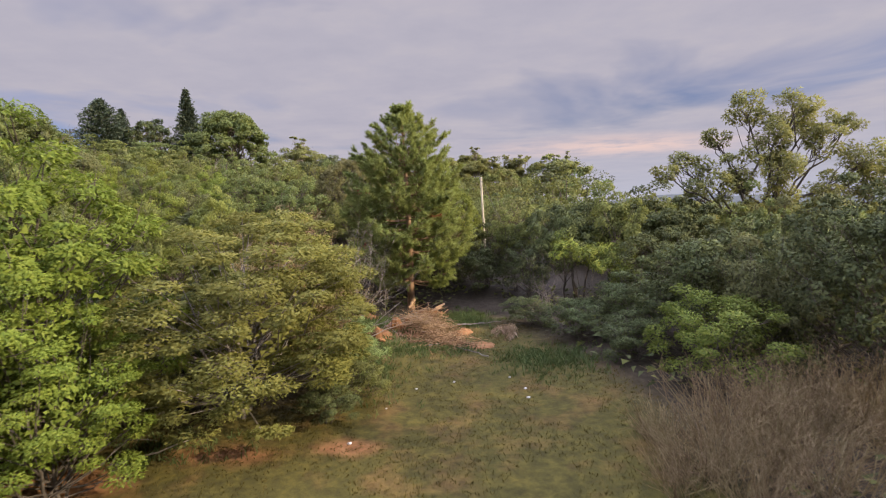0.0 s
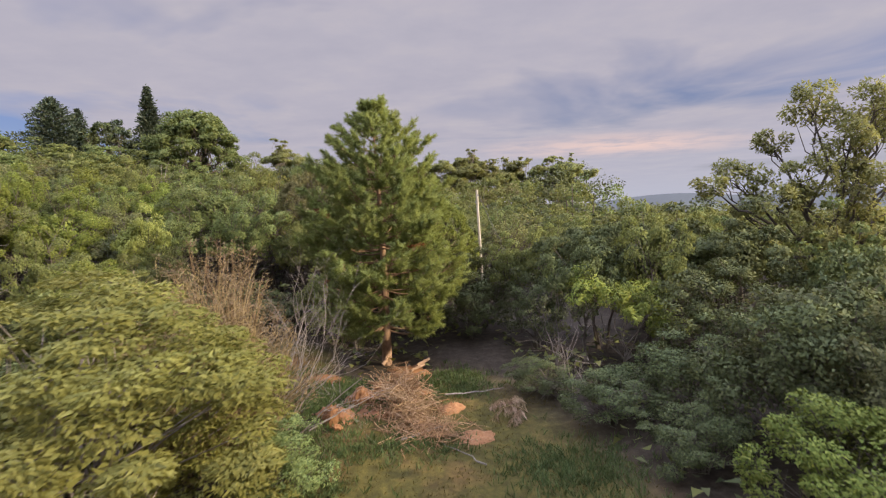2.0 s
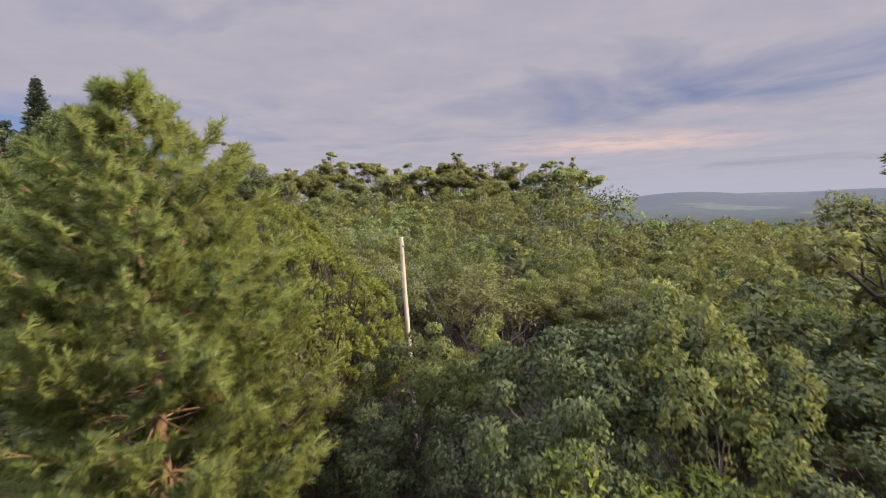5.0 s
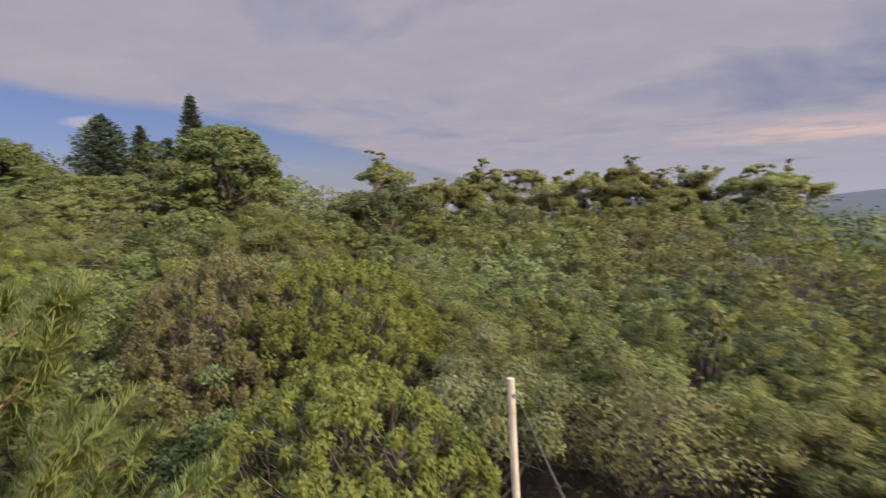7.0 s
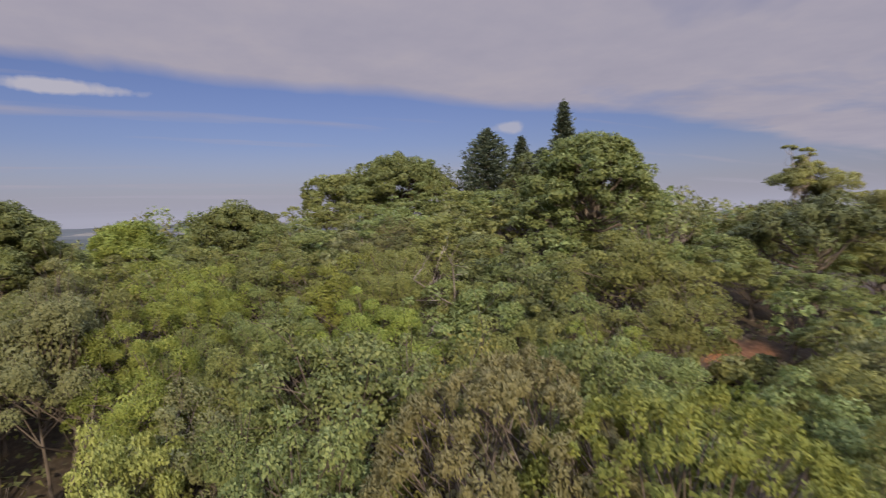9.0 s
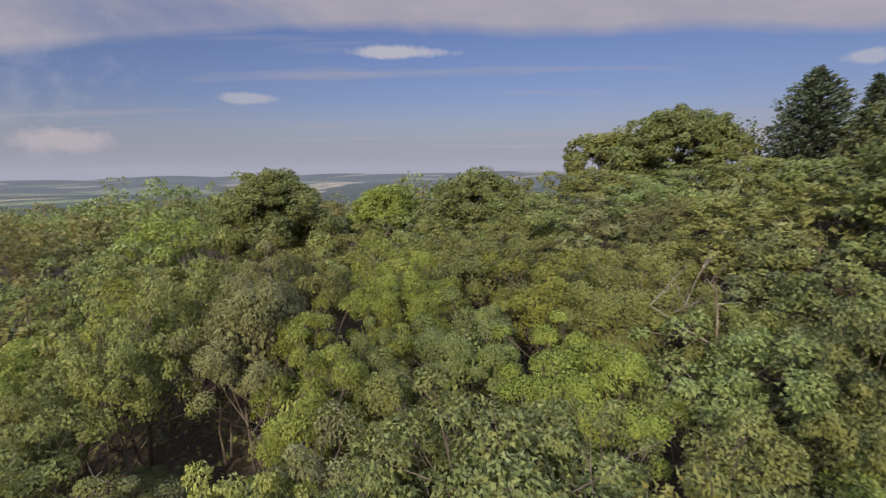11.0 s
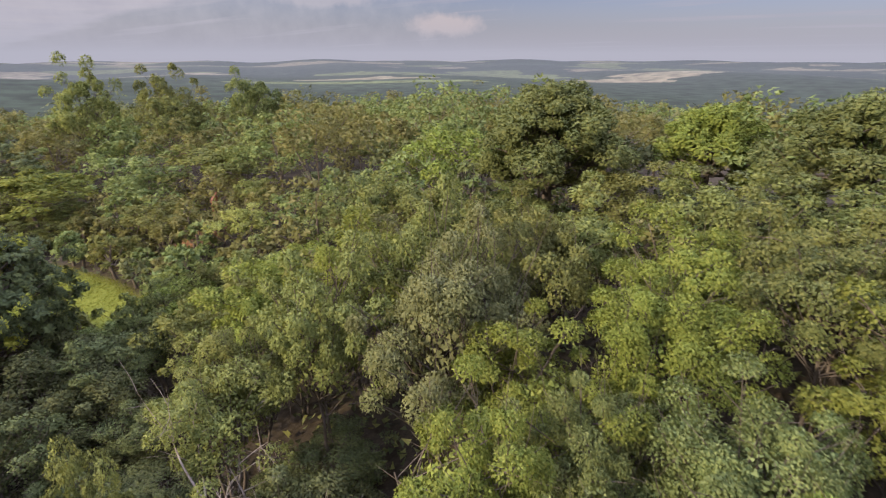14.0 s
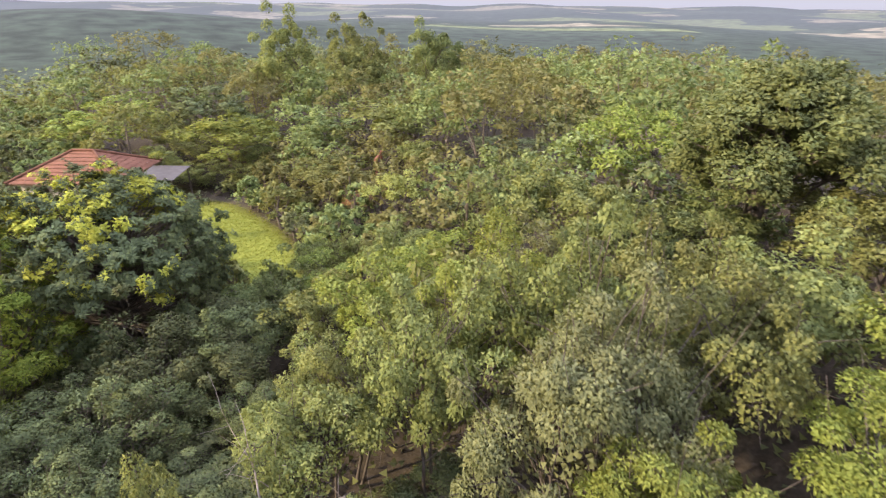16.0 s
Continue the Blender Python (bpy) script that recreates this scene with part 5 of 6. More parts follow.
for i, (x, y, top, r, mat) in enumerate(((-24.2, -12.4, 2.6, 1.9, "green_leaf"), (-26.8, -10.6, 2.8, 1.9, "olive_leaf"), (-22.0, -13.8, 2.4, 1.7, "olive_leaf"), (-28.6, -13.2, 3.2, 2.1, "green_leaf"), (-24.6, -18.6, 4.2, 2.7, "olive_leaf"),
                                         (-29.6, -22.6, 5.2, 3.0, "green_leaf"), (-20.6, -17.4, 3.2, 2.2, "green_leaf"), (-27.4, -16.8, 3.8, 2.4, "olive_leaf"), (-23.4, -25.0, 4.8, 3.0, "olive_leaf"))):
    woodland((x, y), top, r, mat, BUSHY, i, 53 * i, name="shrub", label="leafy %s shrub beyond the lawn" % {"green_leaf": "mid-green", "olive_leaf": "olive"}[mat], group="shrubs beyond the lawn")

NAMES = ["olive_leaf", "green_leaf", "bright_leaf", "yellow_leaf", "dark_leaf", "grey_leaf", "brown_leaf", "grass_leaf"]
OPEN = ((-8.0, 29.4, 3.0, 2.4), (6.6, 34.8, 4.2, 5.2), (-16.4, 27.0, 1.8, 2.0), (-4.6, 22.6, 3.0, 2.6), (-14.4, 22.4, 1.8, 2.0), (-17.0, 17.8, 1.7, 1.9), (1.6, 24.5, 1.9, 6.0), (-15.2, 20.2, 1.7, 2.3), (3.1, 37.2, 1.2, 3.4), (0.5, 10, 5.4, 15), (7.2, 12.4, 3.4, 2.4), (-1.2, 22, 2.6, 4.5), (2.4, 33.2, 0.9, 0.9), (-21.8, -1.4, 2.8, 8.4), (-13.0, 56.2, 1.1, 3.2), (-6.4, 26.2, 3.0, 2.5), (-12.0, 38.3, 1.2, 1.4), (-16.4, 26.4, 1.5, 1.4), (-20.7, 43.0, 1.5, 1.4))


TOPS = np.array([(ob.location.x, ob.location.y, ob.location.z + 6.0 * ob.scale.z) for ob in scene.objects
                 if ob.get("group") == "woodland trees" and ob.scale.z > 0.35])


def sight_cap(x, y):
    """Low growth in the swale that runs up to the bare earth on the slope."""
    px, py = x + 13.2, y - 56.4
    along = (0.480 * px - 0.878 * py) / 29.6
    if -0.02 < along < 0.7 and abs(0.878 * px + 0.480 * py) < 2.2:
        return max(1.0, 4.7 + 10.2 * along - 3.0 - float(land(x, y)))
    return 99.0


def height_at(x, y, rng):
    """How tall the woodland is: like the trees that stand round about, or by district."""
    d = np.hypot(TOPS[:, 0] - x, TOPS[:, 1] - y)
    if (-38 < x < -14 and 20 < y < 56 or x > -14 and y > 36) and np.sort(d)[1] < 9:
        w = 1 / (d + 0.5) ** 3
        return max(1.2, min(sight_cap(x, y), float((w * TOPS[:, 2]).sum() / w.sum()) - 0.35 + 0.35 * rng.normal() - float(land(x, y))))
    h = 6.7 + 0.9 * rng.normal()
    if x > 3:
        h = 5.0 + 0.7 * rng.normal() - (0.7 if y > 30 else 0)
    if -8 < x <= 3 and y < 34:
        h = 5.2 + 0.6 * rng.normal()
    if x < -17 and y < 14:
        h = (2.0 if x > -28 else 3.6) + 0.6 * rng.normal()
        if y < -14 or x < -36:
            h = 8.8 + 1.3 * rng.normal()
    if -24 < x < -13 and 12 < y < 18:
        h = 4.0 + 0.5 * rng.normal()
    if -17 <= x < -6 and y < 11:
        h = 2.4 + 0.4 * rng.normal()
    if y > 58:
        h = 8.6 + 1.0 * rng.normal()
    if y > 72:
        h = 10.6 + 0.9 * rng.normal()
    if x > 0.29 * y + 0.5 and y > 33:
        h = 4.0 + 0.5 * rng.normal()
    if x < -36 and y < 42:
        h = min(h, 7.3 + 1.1 * rng.normal() + (1.6 if y < 6 else 0))
    if -15.6 < x < -10.5 and 24.5 < y < 31.5:
        h = min(h, 4.0 + 0.3 * rng.normal())
    h = min(h, sight_cap(x, y))
    if -23 <= x < -14 and y > 56:
        h = min(h, 6.4 + 0.5 * rng.normal())
    if x < -23 and y > 38:
        h = min(h, 5.2 + 0.6 * rng.normal())
    if y > 26 and 0.27 * (y - 9.4) < x - 1.7 < 0.58 * (y - 9.4):
        h = min(h, 8.5 - 0.037 * (y - 9.4) - float(land(x, y)) + 0.25 * rng.normal())      # low scrub, the plain shows over it
    return max(h, 1.2)


def scatter():
    rng = np.random.default_rng(21)
    grid = np.array(TAKEN)
    far = {k: [] for k in NAMES}
    shade = {k: [] for k in NAMES}
    far_wood = []
    near = 0
    spots = []
    for zone in range(2):
        for _ in range(7000 if zone == 0 else 16000):
            if zone == 0:
                x, y = rng.uniform(-40, 22), rng.uniform(-6, 56)
            else:
                x, y = rng.uniform(-100, 75), rng.uniform(-75, 125)
                if -40 < x < 22 and -6 < y < 56:
                    continue
                if math.hypot(x + 15, y - 28) > 96 or y > 95 or (x < -62 and y > 18):
                    continue
            if -15 < y < 12 and x > -8 or (0 < x < 13 and y < 25):
                continue
            if clear_mask(x, y) > 0.05 or any(math.hypot((x - a) / c, (y - b) / d) < 1 for a, b, c, d in OPEN):
                continue
            h = height_at(x, y, rng)
            r = (0.52 if x < -30 or y < -10 or y > 60 else 0.31) * h * rng.uniform(0.75, 1.2) + 0.25
            if (np.hypot(grid[:, 0] - x, grid[:, 1] - y) - 0.60 * (grid[:, 2] + r)).min() < 0:
                continue
            grid = np.vstack([grid, [x, y, r]])
            w = np.array([0.46, 0.30, 0.03, 0.0, 0.10, 0.08, 0.03])
            if x > 3:
                w = np.array([0.26, 0.14, 0.0, 0.0, 0.52, 0.05, 0.03] if y < 32 else [0.62, 0.14, 0.0, 0.0, 0.12, 0.06, 0.06])
            mat = NAMES[rng.choice(7, p=w / w.sum())]
            if x > -12 and mat == "yellow_leaf":
                mat = "olive_leaf"
            if x < -6 and y < 40:
                w = np.array([0.44, 0.36, 0.05, 0.0, 0.10, 0.05, 0.0])
                mat = NAMES[rng.choice(7, p=w / w.sum())]
            if x < -25 and y < 34 and mat in ("olive_leaf", "bright_leaf"):
                mat = "grass_leaf"
            # dark leaves in this hollow stand in part for its shade
            if -18 < x < -8 and 12 < y < 24:
                mat, h = "dark_leaf", min(h, 3.6)
            away = off_way(x, y)
            if away < 15 or (away < 24 and near < 110):
                near += 1
                pool = MIDDLE if y < 12 or x > 12 or away > 17 else FINE if away < 9 and x < 4 else FULL
                woodland((x, y), float(land(x, y)) + h, r, mat, SPARSE if mat == "brown_leaf" else pool, int(rng.integers(0, 7)), rng.uniform(0, 360))
            else:
                spots.append((x, y, h, r, mat))
    # the woods beyond: clumped foliage, joined
    for x, y, h, r, mat in spots:
        g = float(land(x, y))
        aside = (x > 0.9 * y + 8 and y > -12) or (x > 6 and y < 5)
        d = math.hypot(x + 10, y - 28)
        k, leaf = (46, 0.30) if d < 50 else (26, 0.42)
        if aside:
            if d > 60:
                continue
            k, leaf = 9, 0.85
        k *= min(2.4, max(0.6, (r / 2.5) ** 2))
        v, f, cc, soft = crown_shape(rng, r, 0.10 * h, h, 34, int(0.72 * k), (leaf, leaf * 0.62), bump=0.24, spread=0.25, fill=0.05, inner=70, foot=-0.4)
        far[mat].append((v + [x, y, g], f))
        shade[mat].append(soft)
        far_wood.append(limb((x, y, g - 0.3), (x + rng.normal() * 0.2, y + rng.normal() * 0.2, g + 0.75 * h), 0.13, 0.05, rng, n=3, sides=4))
        for c in cc[::9]:
            far_wood.append(limb((x, y, g + 0.3 * h), c + [x, y, g], 0.06, 0.02, rng, n=3, sides=3))
    # closed canopy down the slopes and over the valley floor
    m = 52000
    a, q = np.radians(rng.uniform(-190, 48, m)), 88 * 4.6 ** rng.random(m)
    cx, cy = -12 + q * np.sin(a), 26 + q * np.cos(a)
    low = (np.degrees(a) > 6) & (q < 420)
    wx, wy = cx + 3.0 * np.sin(cy / 5.3), cy + 3.0 * np.sin(cx / 6.1)
    dome = (0.5 + 0.5 * np.sin(wx / 1.55)) * (0.5 + 0.5 * np.sin(wy / 1.7 + 1.3 * np.sin(wx / 9.0)))
    tall = 3.0 + 2.5 * np.sin(cx / 31.0 + 1.0) * np.cos(cy / 27.0) + 3.6 * dome ** 0.6
    tall = np.where(low, 0.35 * tall, tall)
    depth = rng.random(m) ** 0.35
    pos = np.stack([cx, cy, land(cx, cy) + tall * depth], -1)
    slope = np.stack([np.cos(wx / 1.55), np.cos(wy / 1.7), np.full(m, -1.0)], -1)
    nr = unit(-slope * [0.55, 0.55, 1.0] + 0.30 * rng.normal(size=(m, 3)))
    kind = np.sin(cx / 13.0 + 2.0 * np.sin(cy / 19.0)) + 0.5 * np.sin(cy / 7.0) + 0.3 * rng.normal(size=m)
    grow = (0.0075 * q)[:, None]
    for mat, pick in (("olive_leaf", kind > 0.75), ("green_leaf", (kind <= 0.75) & (kind > 0.1)), ("dark_leaf", kind <= 0.1)):
        lv, lf = leaves(pos[pick], nr[pick], grow[pick], 0.75 * grow[pick], rng, None, True)
        far[mat].append((lv, lf))
        shade[mat].append(np.repeat(unit(nr[pick] + [0, 0, 0.2]), 3, axis=0))
    # low undergrowth over the woodland floor
    q = np.stack([rng.uniform(-46, 22, 38000), rng.uniform(-30, 62, 38000)], -1)
    q = q[clear_mask(q[:, 0], q[:, 1]) < 0.3]
    for a, b, c, d in OPEN:
        q = q[np.hypot((q[:, 0] - a) / c, (q[:, 1] - b) / d) > 0.9]
    q = q[~((q[:, 1] < 8) & (q[:, 0] > -8))]
    lump = 0.35 + 0.35 * np.sin(q[:, 0] * 1.1 + np.sin(q[:, 1] * 0.7)) * np.cos(q[:, 1] * 0.9) + 0.25 * rng.random(len(q))
    pos = np.stack([q[:, 0], q[:, 1], land(q[:, 0], q[:, 1]) + np.clip(lump, 0.05, 1.2) * rng.random(len(q)) ** 0.4], -1)
    nr = unit(np.array([0, 0, 0.9]) + 0.45 * rng.normal(size=pos.shape))
    half = len(pos) // 2
    for mat, sl in (("dark_leaf", slice(0, half)), ("olive_leaf", slice(half, None))):
        far[mat].append(leaves(pos[sl], nr[sl], 0.30, 0.20, rng, None, True))
        shade[mat].append(np.repeat(nr[sl], 3, axis=0))
    for k, items in far.items():
        if items:
            v, f = join(items)
            ob = new("distant_woods", mesh_from("distant_woods", v, f, MATS[k], normals=np.vstack(shade[k])))
            tagged(ob, KIND[k].replace(" tree", " woods", 1), "woods", kind="stuff")
    v, f = join(far_wood)
    tagged(new("distant_trunks", mesh_from("distant_trunks", v, f, MATS["bark"], True)), "grey-brown trunks and limbs of the distant woods", "trunks", kind="stuff")


scatter()


# ---- bare and dead wood ----
def branching(rng, start, direction, length, radius, depth, out, wob=0.35, droop=0.0, fan=0.9):
    """A bare branch that forks on."""
    n = 5
    p = [np.array(start, float)]
    d = unit(np.array(direction, float))
    for _ in range(n - 1):
        d = unit(d + wob * 0.35 * rng.normal(size=3) + [0, 0, -droop])
        p.append(p[-1] + d * length / (n - 1))
    out.append(tube(np.array(p), np.linspace(radius, radius * 0.45, n), 5 if radius > 0.02 else 3))
    if depth:
        for k in range(int(rng.integers(2, 5))):
            i = int(rng.integers(1, n))
            branching(rng, p[i], d + fan * rng.normal(size=3), length * rng.uniform(0.45, 0.75), radius * 0.5, depth - 1, out, wob, droop, fan)


def bare_tree(name, at, lean, size, radius, label, seed, stems=3, depth=3, droop=0.0, wob=0.4, fan=0.9):
    rng = np.random.default_rng(seed)
    out = []
    for k in range(stems):
        branching(rng, (rng.normal() * 0.15, rng.normal() * 0.15, -0.2), np.array(lean) + 0.5 * fan * rng.normal(size=3) * [1, 1, 0.3], size * rng.uniform(0.7, 1.1), radius, depth, out, wob, droop, fan)
    v, f = join(out)
    ob = new(name, mesh_from("branches", v, f, MATS["dead_wood"], True))
    ob.matrix_basis = pose(at[0], at[1], float(land(*at)))
    return tagged(ob, label, "dead tree")


bare_tree("dead_tree", (-16.0, 26.9), (-0.35, -0.2, 0.8), 3.3, 0.075, "bare grey dead tree with crooked limbs in a dark gap", 3, stems=4, wob=0.25)
bare_tree("dead_tree", (-12.0, 38.8), (-0.1, -0.1, 1.0), 5.8, 0.085, "pale dead tree with bare sprawling limbs above the canopy", 12, stems=3, wob=0.2)
bare_tree("dead_tree", (-20.7, 43.2), (0.3, -0.2, 0.9), 4.5, 0.075, "pale dead tree with bare sprawling limbs above the canopy", 11, stems=4, wob=0.2)
bare_tree("dead_tree", (-4.3, 20.8), (0.42, 0.0, 0.95), 3.7, 0.025, "tangle of pale bare twigs on a dead shrub", 5, stems=7, fan=0.45)
bare_tree("dead_tree", (-4.8, 20.4), (0.12, 0.0, 1.0), 3.8, 0.015, "tangle of pale bare twigs on a dead shrub", 6, stems=4, fan=0.5)
bare_tree("dead_tree", (5.4, 37.6), (0.3, -0.4, 0.7), 2.6, 0.035, "bare brown twigs hanging out of a dry tree", 7, stems=8, droop=0.03)
bare_tree("dead_tree", (4.6, 23.4), (0.0, -0.3, 0.9), 1.7, 0.02, "thin grey bare shrub in the shade", 8, stems=7)


# ---- pole with its stay wires ----
def make_pole():
    x, y = 2.5, 33.2
    g = float(land(x, y))
    ob = new("utility_pole")
    ob.matrix_basis = pose(x, y, g, 0, -0.6, 0)
    tagged(ob, "weathered pale wooden pole with a cut top and stay wires", "pole")
    h = 7.75 - g
    n = 10
    t = np.linspace(0, 1, n)
    v, f = tube(np.stack([0.02 * np.sin(5 * t), 0.015 * np.cos(4 * t), -0.4 + (h + 0.4) * t], -1), 0.074 - 0.012 * t, 12)
    v = np.vstack([v, [[0.02 * math.sin(5), 0.0, h]]])
    last = (n - 1) * 12
    cap = np.array([[last + i, last + (i + 1) % 12, len(v) - 1, len(v) - 1] for i in range(12)])
    me = bpy.data.meshes.new("shaft")
    me.from_pydata(v.tolist(), [], f.tolist() + cap[:, :3].tolist())
    me.materials.append(MATS["pole_wood"])
    part("shaft", me, ob)
    band, fb = tube(np.array([[0, 0, h - 0.32], [0, 0, h - 0.30], [0, 0, h - 0.26], [0, 0, h - 0.24]]), [0.066, 0.071, 0.071, 0.066], 12)
    part("clamp", mesh_from("clamp", band, fb, MATS["wire"], True), ob, "grey metal clamp")
    for a in ((2.7, 0.5, -0.15), (2.95, 0.2, -0.15)):
        q = np.linspace(0, 1, 8)[:, None]
        path = np.array([0.06, 0, h - 0.28]) + (np.array(a) - [0.06, 0, h - 0.28]) * q
        path[:, 2] -= (0.12 * np.sin(q * math.pi))[:, 0]
        wv, wf = tube(path, np.full(8, 0.008), 5)
        part("stay_wire", mesh_from("stay_wire", wv, wf, MATS["wire"], True), ob, "thin grey stay wire")


make_pole()


# ---- house beyond the lawn ----
def box(x0, x1, y0, y1, z0, z1):
    bm = bmesh.new()
    bmesh.ops.create_cube(bm, size=1)
    for v in bm.verts:
        v.co = Vector(((x0 + x1) / 2 + v.co.x * (x1 - x0), (y0 + y1) / 2 + v.co.y * (y1 - y0), (z0 + z1) / 2 + v.co.z * (z1 - z0)))
    bmesh.ops.bevel(bm, geom=bm.edges[:], offset=min(0.012, (z1 - z0) * 0.2), segments=1, affect="EDGES")
    return bm


def bm_part(name, bm, mat, parent, label=""):
    me = bpy.data.meshes.new(name)
    bm.to_mesh(me)
    bm.free()
    me.materials.append(MATS[mat])
    return part(name, me, parent, label)


def roof_courses(L, W, rise, over, step=0.34):
    """Hip roof laid in overlapping courses with rolled tiles."""
    vs, fs = [], []
    hl, hw = L / 2 + over, W / 2 + over
    ridge = hl - hw
    k = int(hw / step)
    for side in range(4):
        for i in range(k):
            a, b = i / k, (i + 1.12) / k
            lo, hi = a, min(b, 1.0)
            if side < 2:
                half0, half1 = hl - (hl - ridge) * lo, hl - (hl - ridge) * hi
            else:
                half0, half1 = hw * (1 - lo), hw * (1 - hi)
            m = max(4, int(half0 * 2 / 0.11))
            row = []
            for j in range(m + 1):
                q = j / m * 2 - 1
                roll = 0.028 * (j % 2)
                for half, t, lift in ((half0, lo, 0.05), (half1, hi, 0.0)):
                    along, out = q * half, hw * (1 - t)
                    z = rise * t + lift + roll
                    if side == 0:
                        c = (along, -out, z)
                    elif side == 1:
                        c = (-along, out, z)
                    elif side == 2:
                        c = (hl - (hl - ridge) * t, along, z)
                    else:
                        c = (-(hl - (hl - ridge) * t), -along, z)
                    row.append(c)
            o = len(vs)
            vs += row
            fs += [(o + 2 * j, o + 2 * j + 2, o + 2 * j + 3, o + 2 * j + 1) for j in range(m)]
    return np.array(vs), np.array(fs), ridge, hl, hw


def make_house():
    ob = new("house")
    x, y = -15.3, -15.2
    g = float(land(x, y))
    ob.matrix_basis = pose(x, y, g, 0, 0, 143)
    tagged(ob, "low rendered house under a weathered red tiled hip roof", "house")
    L, W, H = 7.0, 5.4, 2.5
    t = 0.2
    # walls, with openings left through them on the lawn side
    for y0, y1, cuts in ((-W / 2, -W / 2 + t, ((-2.6, -1.4, 0.95, 2.1), (1.2, 2.1, 0.0, 2.1))), (W / 2 - t, W / 2, ((-1.6, 0.0, 0.95, 2.1), (1.6, 3.0, 0.95, 2.1)))):
        xs = -L / 2
        for c0, c1, z0, z1 in cuts:
            bm_part("wall", box(xs, c0, y0, y1, -0.3, H), "plaster", ob)
            bm_part("wall", box(c0, c1, y0 + 0.002, y1 - 0.002, z1, H), "plaster", ob)
            if z0 > 0:
                bm_part("wall", box(c0, c1, y0 + 0.002, y1 - 0.002, -0.3, z0), "plaster", ob)
                fr = bm_part("window", box(c0, c1, y0 + 0.07, y0 + 0.11, z0, z0 + 0.06), "sheet_metal", ob, "grey metal window")
                bm_part("frame", box(c0, c0 + 0.05, y0 + 0.07, y0 + 0.11, z0 + 0.06, z1), "sheet_metal", fr)
                bm_part("frame", box(c1 - 0.05, c1, y0 + 0.07, y0 + 0.11, z0 + 0.06, z1), "sheet_metal", fr)
                bm_part("sill", box(c0 - 0.06, c1 + 0.06, y0 - 0.05, y0 + 0.06, z0 - 0.05, z0 - 0.004), "stone", fr)
            else:
                bm_part("door", box(c0 + 0.03, c1 - 0.03, y0 + 0.06, y0 + 0.10, 0.02, z1 - 0.02), "pine_bark", ob, "brown wooden door")
            xs = c1
        bm_part("wall", box(xs, L / 2, y0, y1, -0.3, H), "plaster", ob)
    for x0 in (-L / 2, L / 2 - t):
        bm_part("wall", box(x0, x0 + t, -W / 2 + t + 0.002, W / 2 - t - 0.002, -0.3, H), "plaster", ob)
    v, f, ridge, hl, hw = roof_courses(L, W, 1.65, 0.6)
    roof = part("roof", mesh_from("roof", v + [0, 0, H], f, MATS["roof_tile"]), ob, "weathered red clay tile courses")
    peak = H + 1.68
    for a, b in (((-ridge, 0, peak), (ridge, 0, peak)), ((ridge, 0, peak), (hl, hw, H + 0.03)), ((ridge, 0, peak), (hl, -hw, H + 0.03)),
                 ((-ridge, 0, peak), (-hl, hw, H + 0.03)), ((-ridge, 0, peak), (-hl, -hw, H + 0.03))):
        n = 12
        q = np.linspace(0, 1, n)[:, None]
        pts = np.array(a) + (np.array(b) - np.array(a)) * q
        cv, cf = tube(pts + [0, 0, 0.03], 0.10 + 0.02 * (np.arange(n) % 2), 8)
        part("ridge_cap", mesh_from("ridge_cap", cv, cf, MATS["roof_tile"], True), roof)
    bm_part("soffit", box(-hl + 0.02, hl - 0.02, -hw + 0.02, hw - 0.02, H - 0.06, H - 0.005), "pine_bark", ob, "brown boarded eaves")


make_house()


def make_shed():
    ob = new("carport")
    x, y = -19.8, -11.3
    ob.matrix_basis = pose(x, y, float(land(x, y)), 0, 0, 143)
    tagged(ob, "open shelter with a flat grey sheet roof beside the house", "shelter")
    v, f = [], []
    m = 40
    for j in range(m + 1):
        q = -1.5 + 3.0 * j / m
        z = 2.35 + 0.03 * (j % 2)
        v += [(q, -1.6, z), (q, 1.6, z + 0.18)]
    f = [(2 * j, 2 * j + 2, 2 * j + 3, 2 * j + 1) for j in range(m)]
    me = mesh_from("roof_sheet", np.array(v), np.array(f), MATS["sheet_metal"])
    part("roof_sheet", me, ob, "grey corrugated sheet roof")
    for px in (-1.3, 1.3):
        for py in (-1.4, 1.4):
            pv, pf = tube(np.array([[px, py, -0.3], [px, py, 2.33]]), [0.06, 0.055], 8)
            part("post", mesh_from("post", pv, pf, MATS["bark"], True), ob)
    bm_part("beam", box(-1.5, 1.5, -1.45, -1.35, 2.24, 2.34), "bark", ob)
    bm_part("beam", box(-1.5, 1.5, 1.35, 1.45, 2.40, 2.50), "bark", ob)


make_shed()


def make_gate():
    ob = new("timber_gate")
    x, y = -32.6, -0.2
    ob.matrix_basis = pose(x, y, float(land(x, y)), 0, 0, 48)
    tagged(ob, "reddish-brown timber gate frame standing on bare red earth", "gate")
    for px in (-0.95, 0.95):
        pv, pf = tube(np.array([[px, 0, -0.3], [px, 0.01, 1.2], [px, 0, 2.6]]), [0.10, 0.095, 0.09], 8)
        part("post", mesh_from("post", pv, pf, MATS["red_timber"], True), ob)
    bm_part("beam", box(-1.25, 1.25, -0.08, 0.08, 2.58, 2.78), "red_timber", ob)


make_gate()


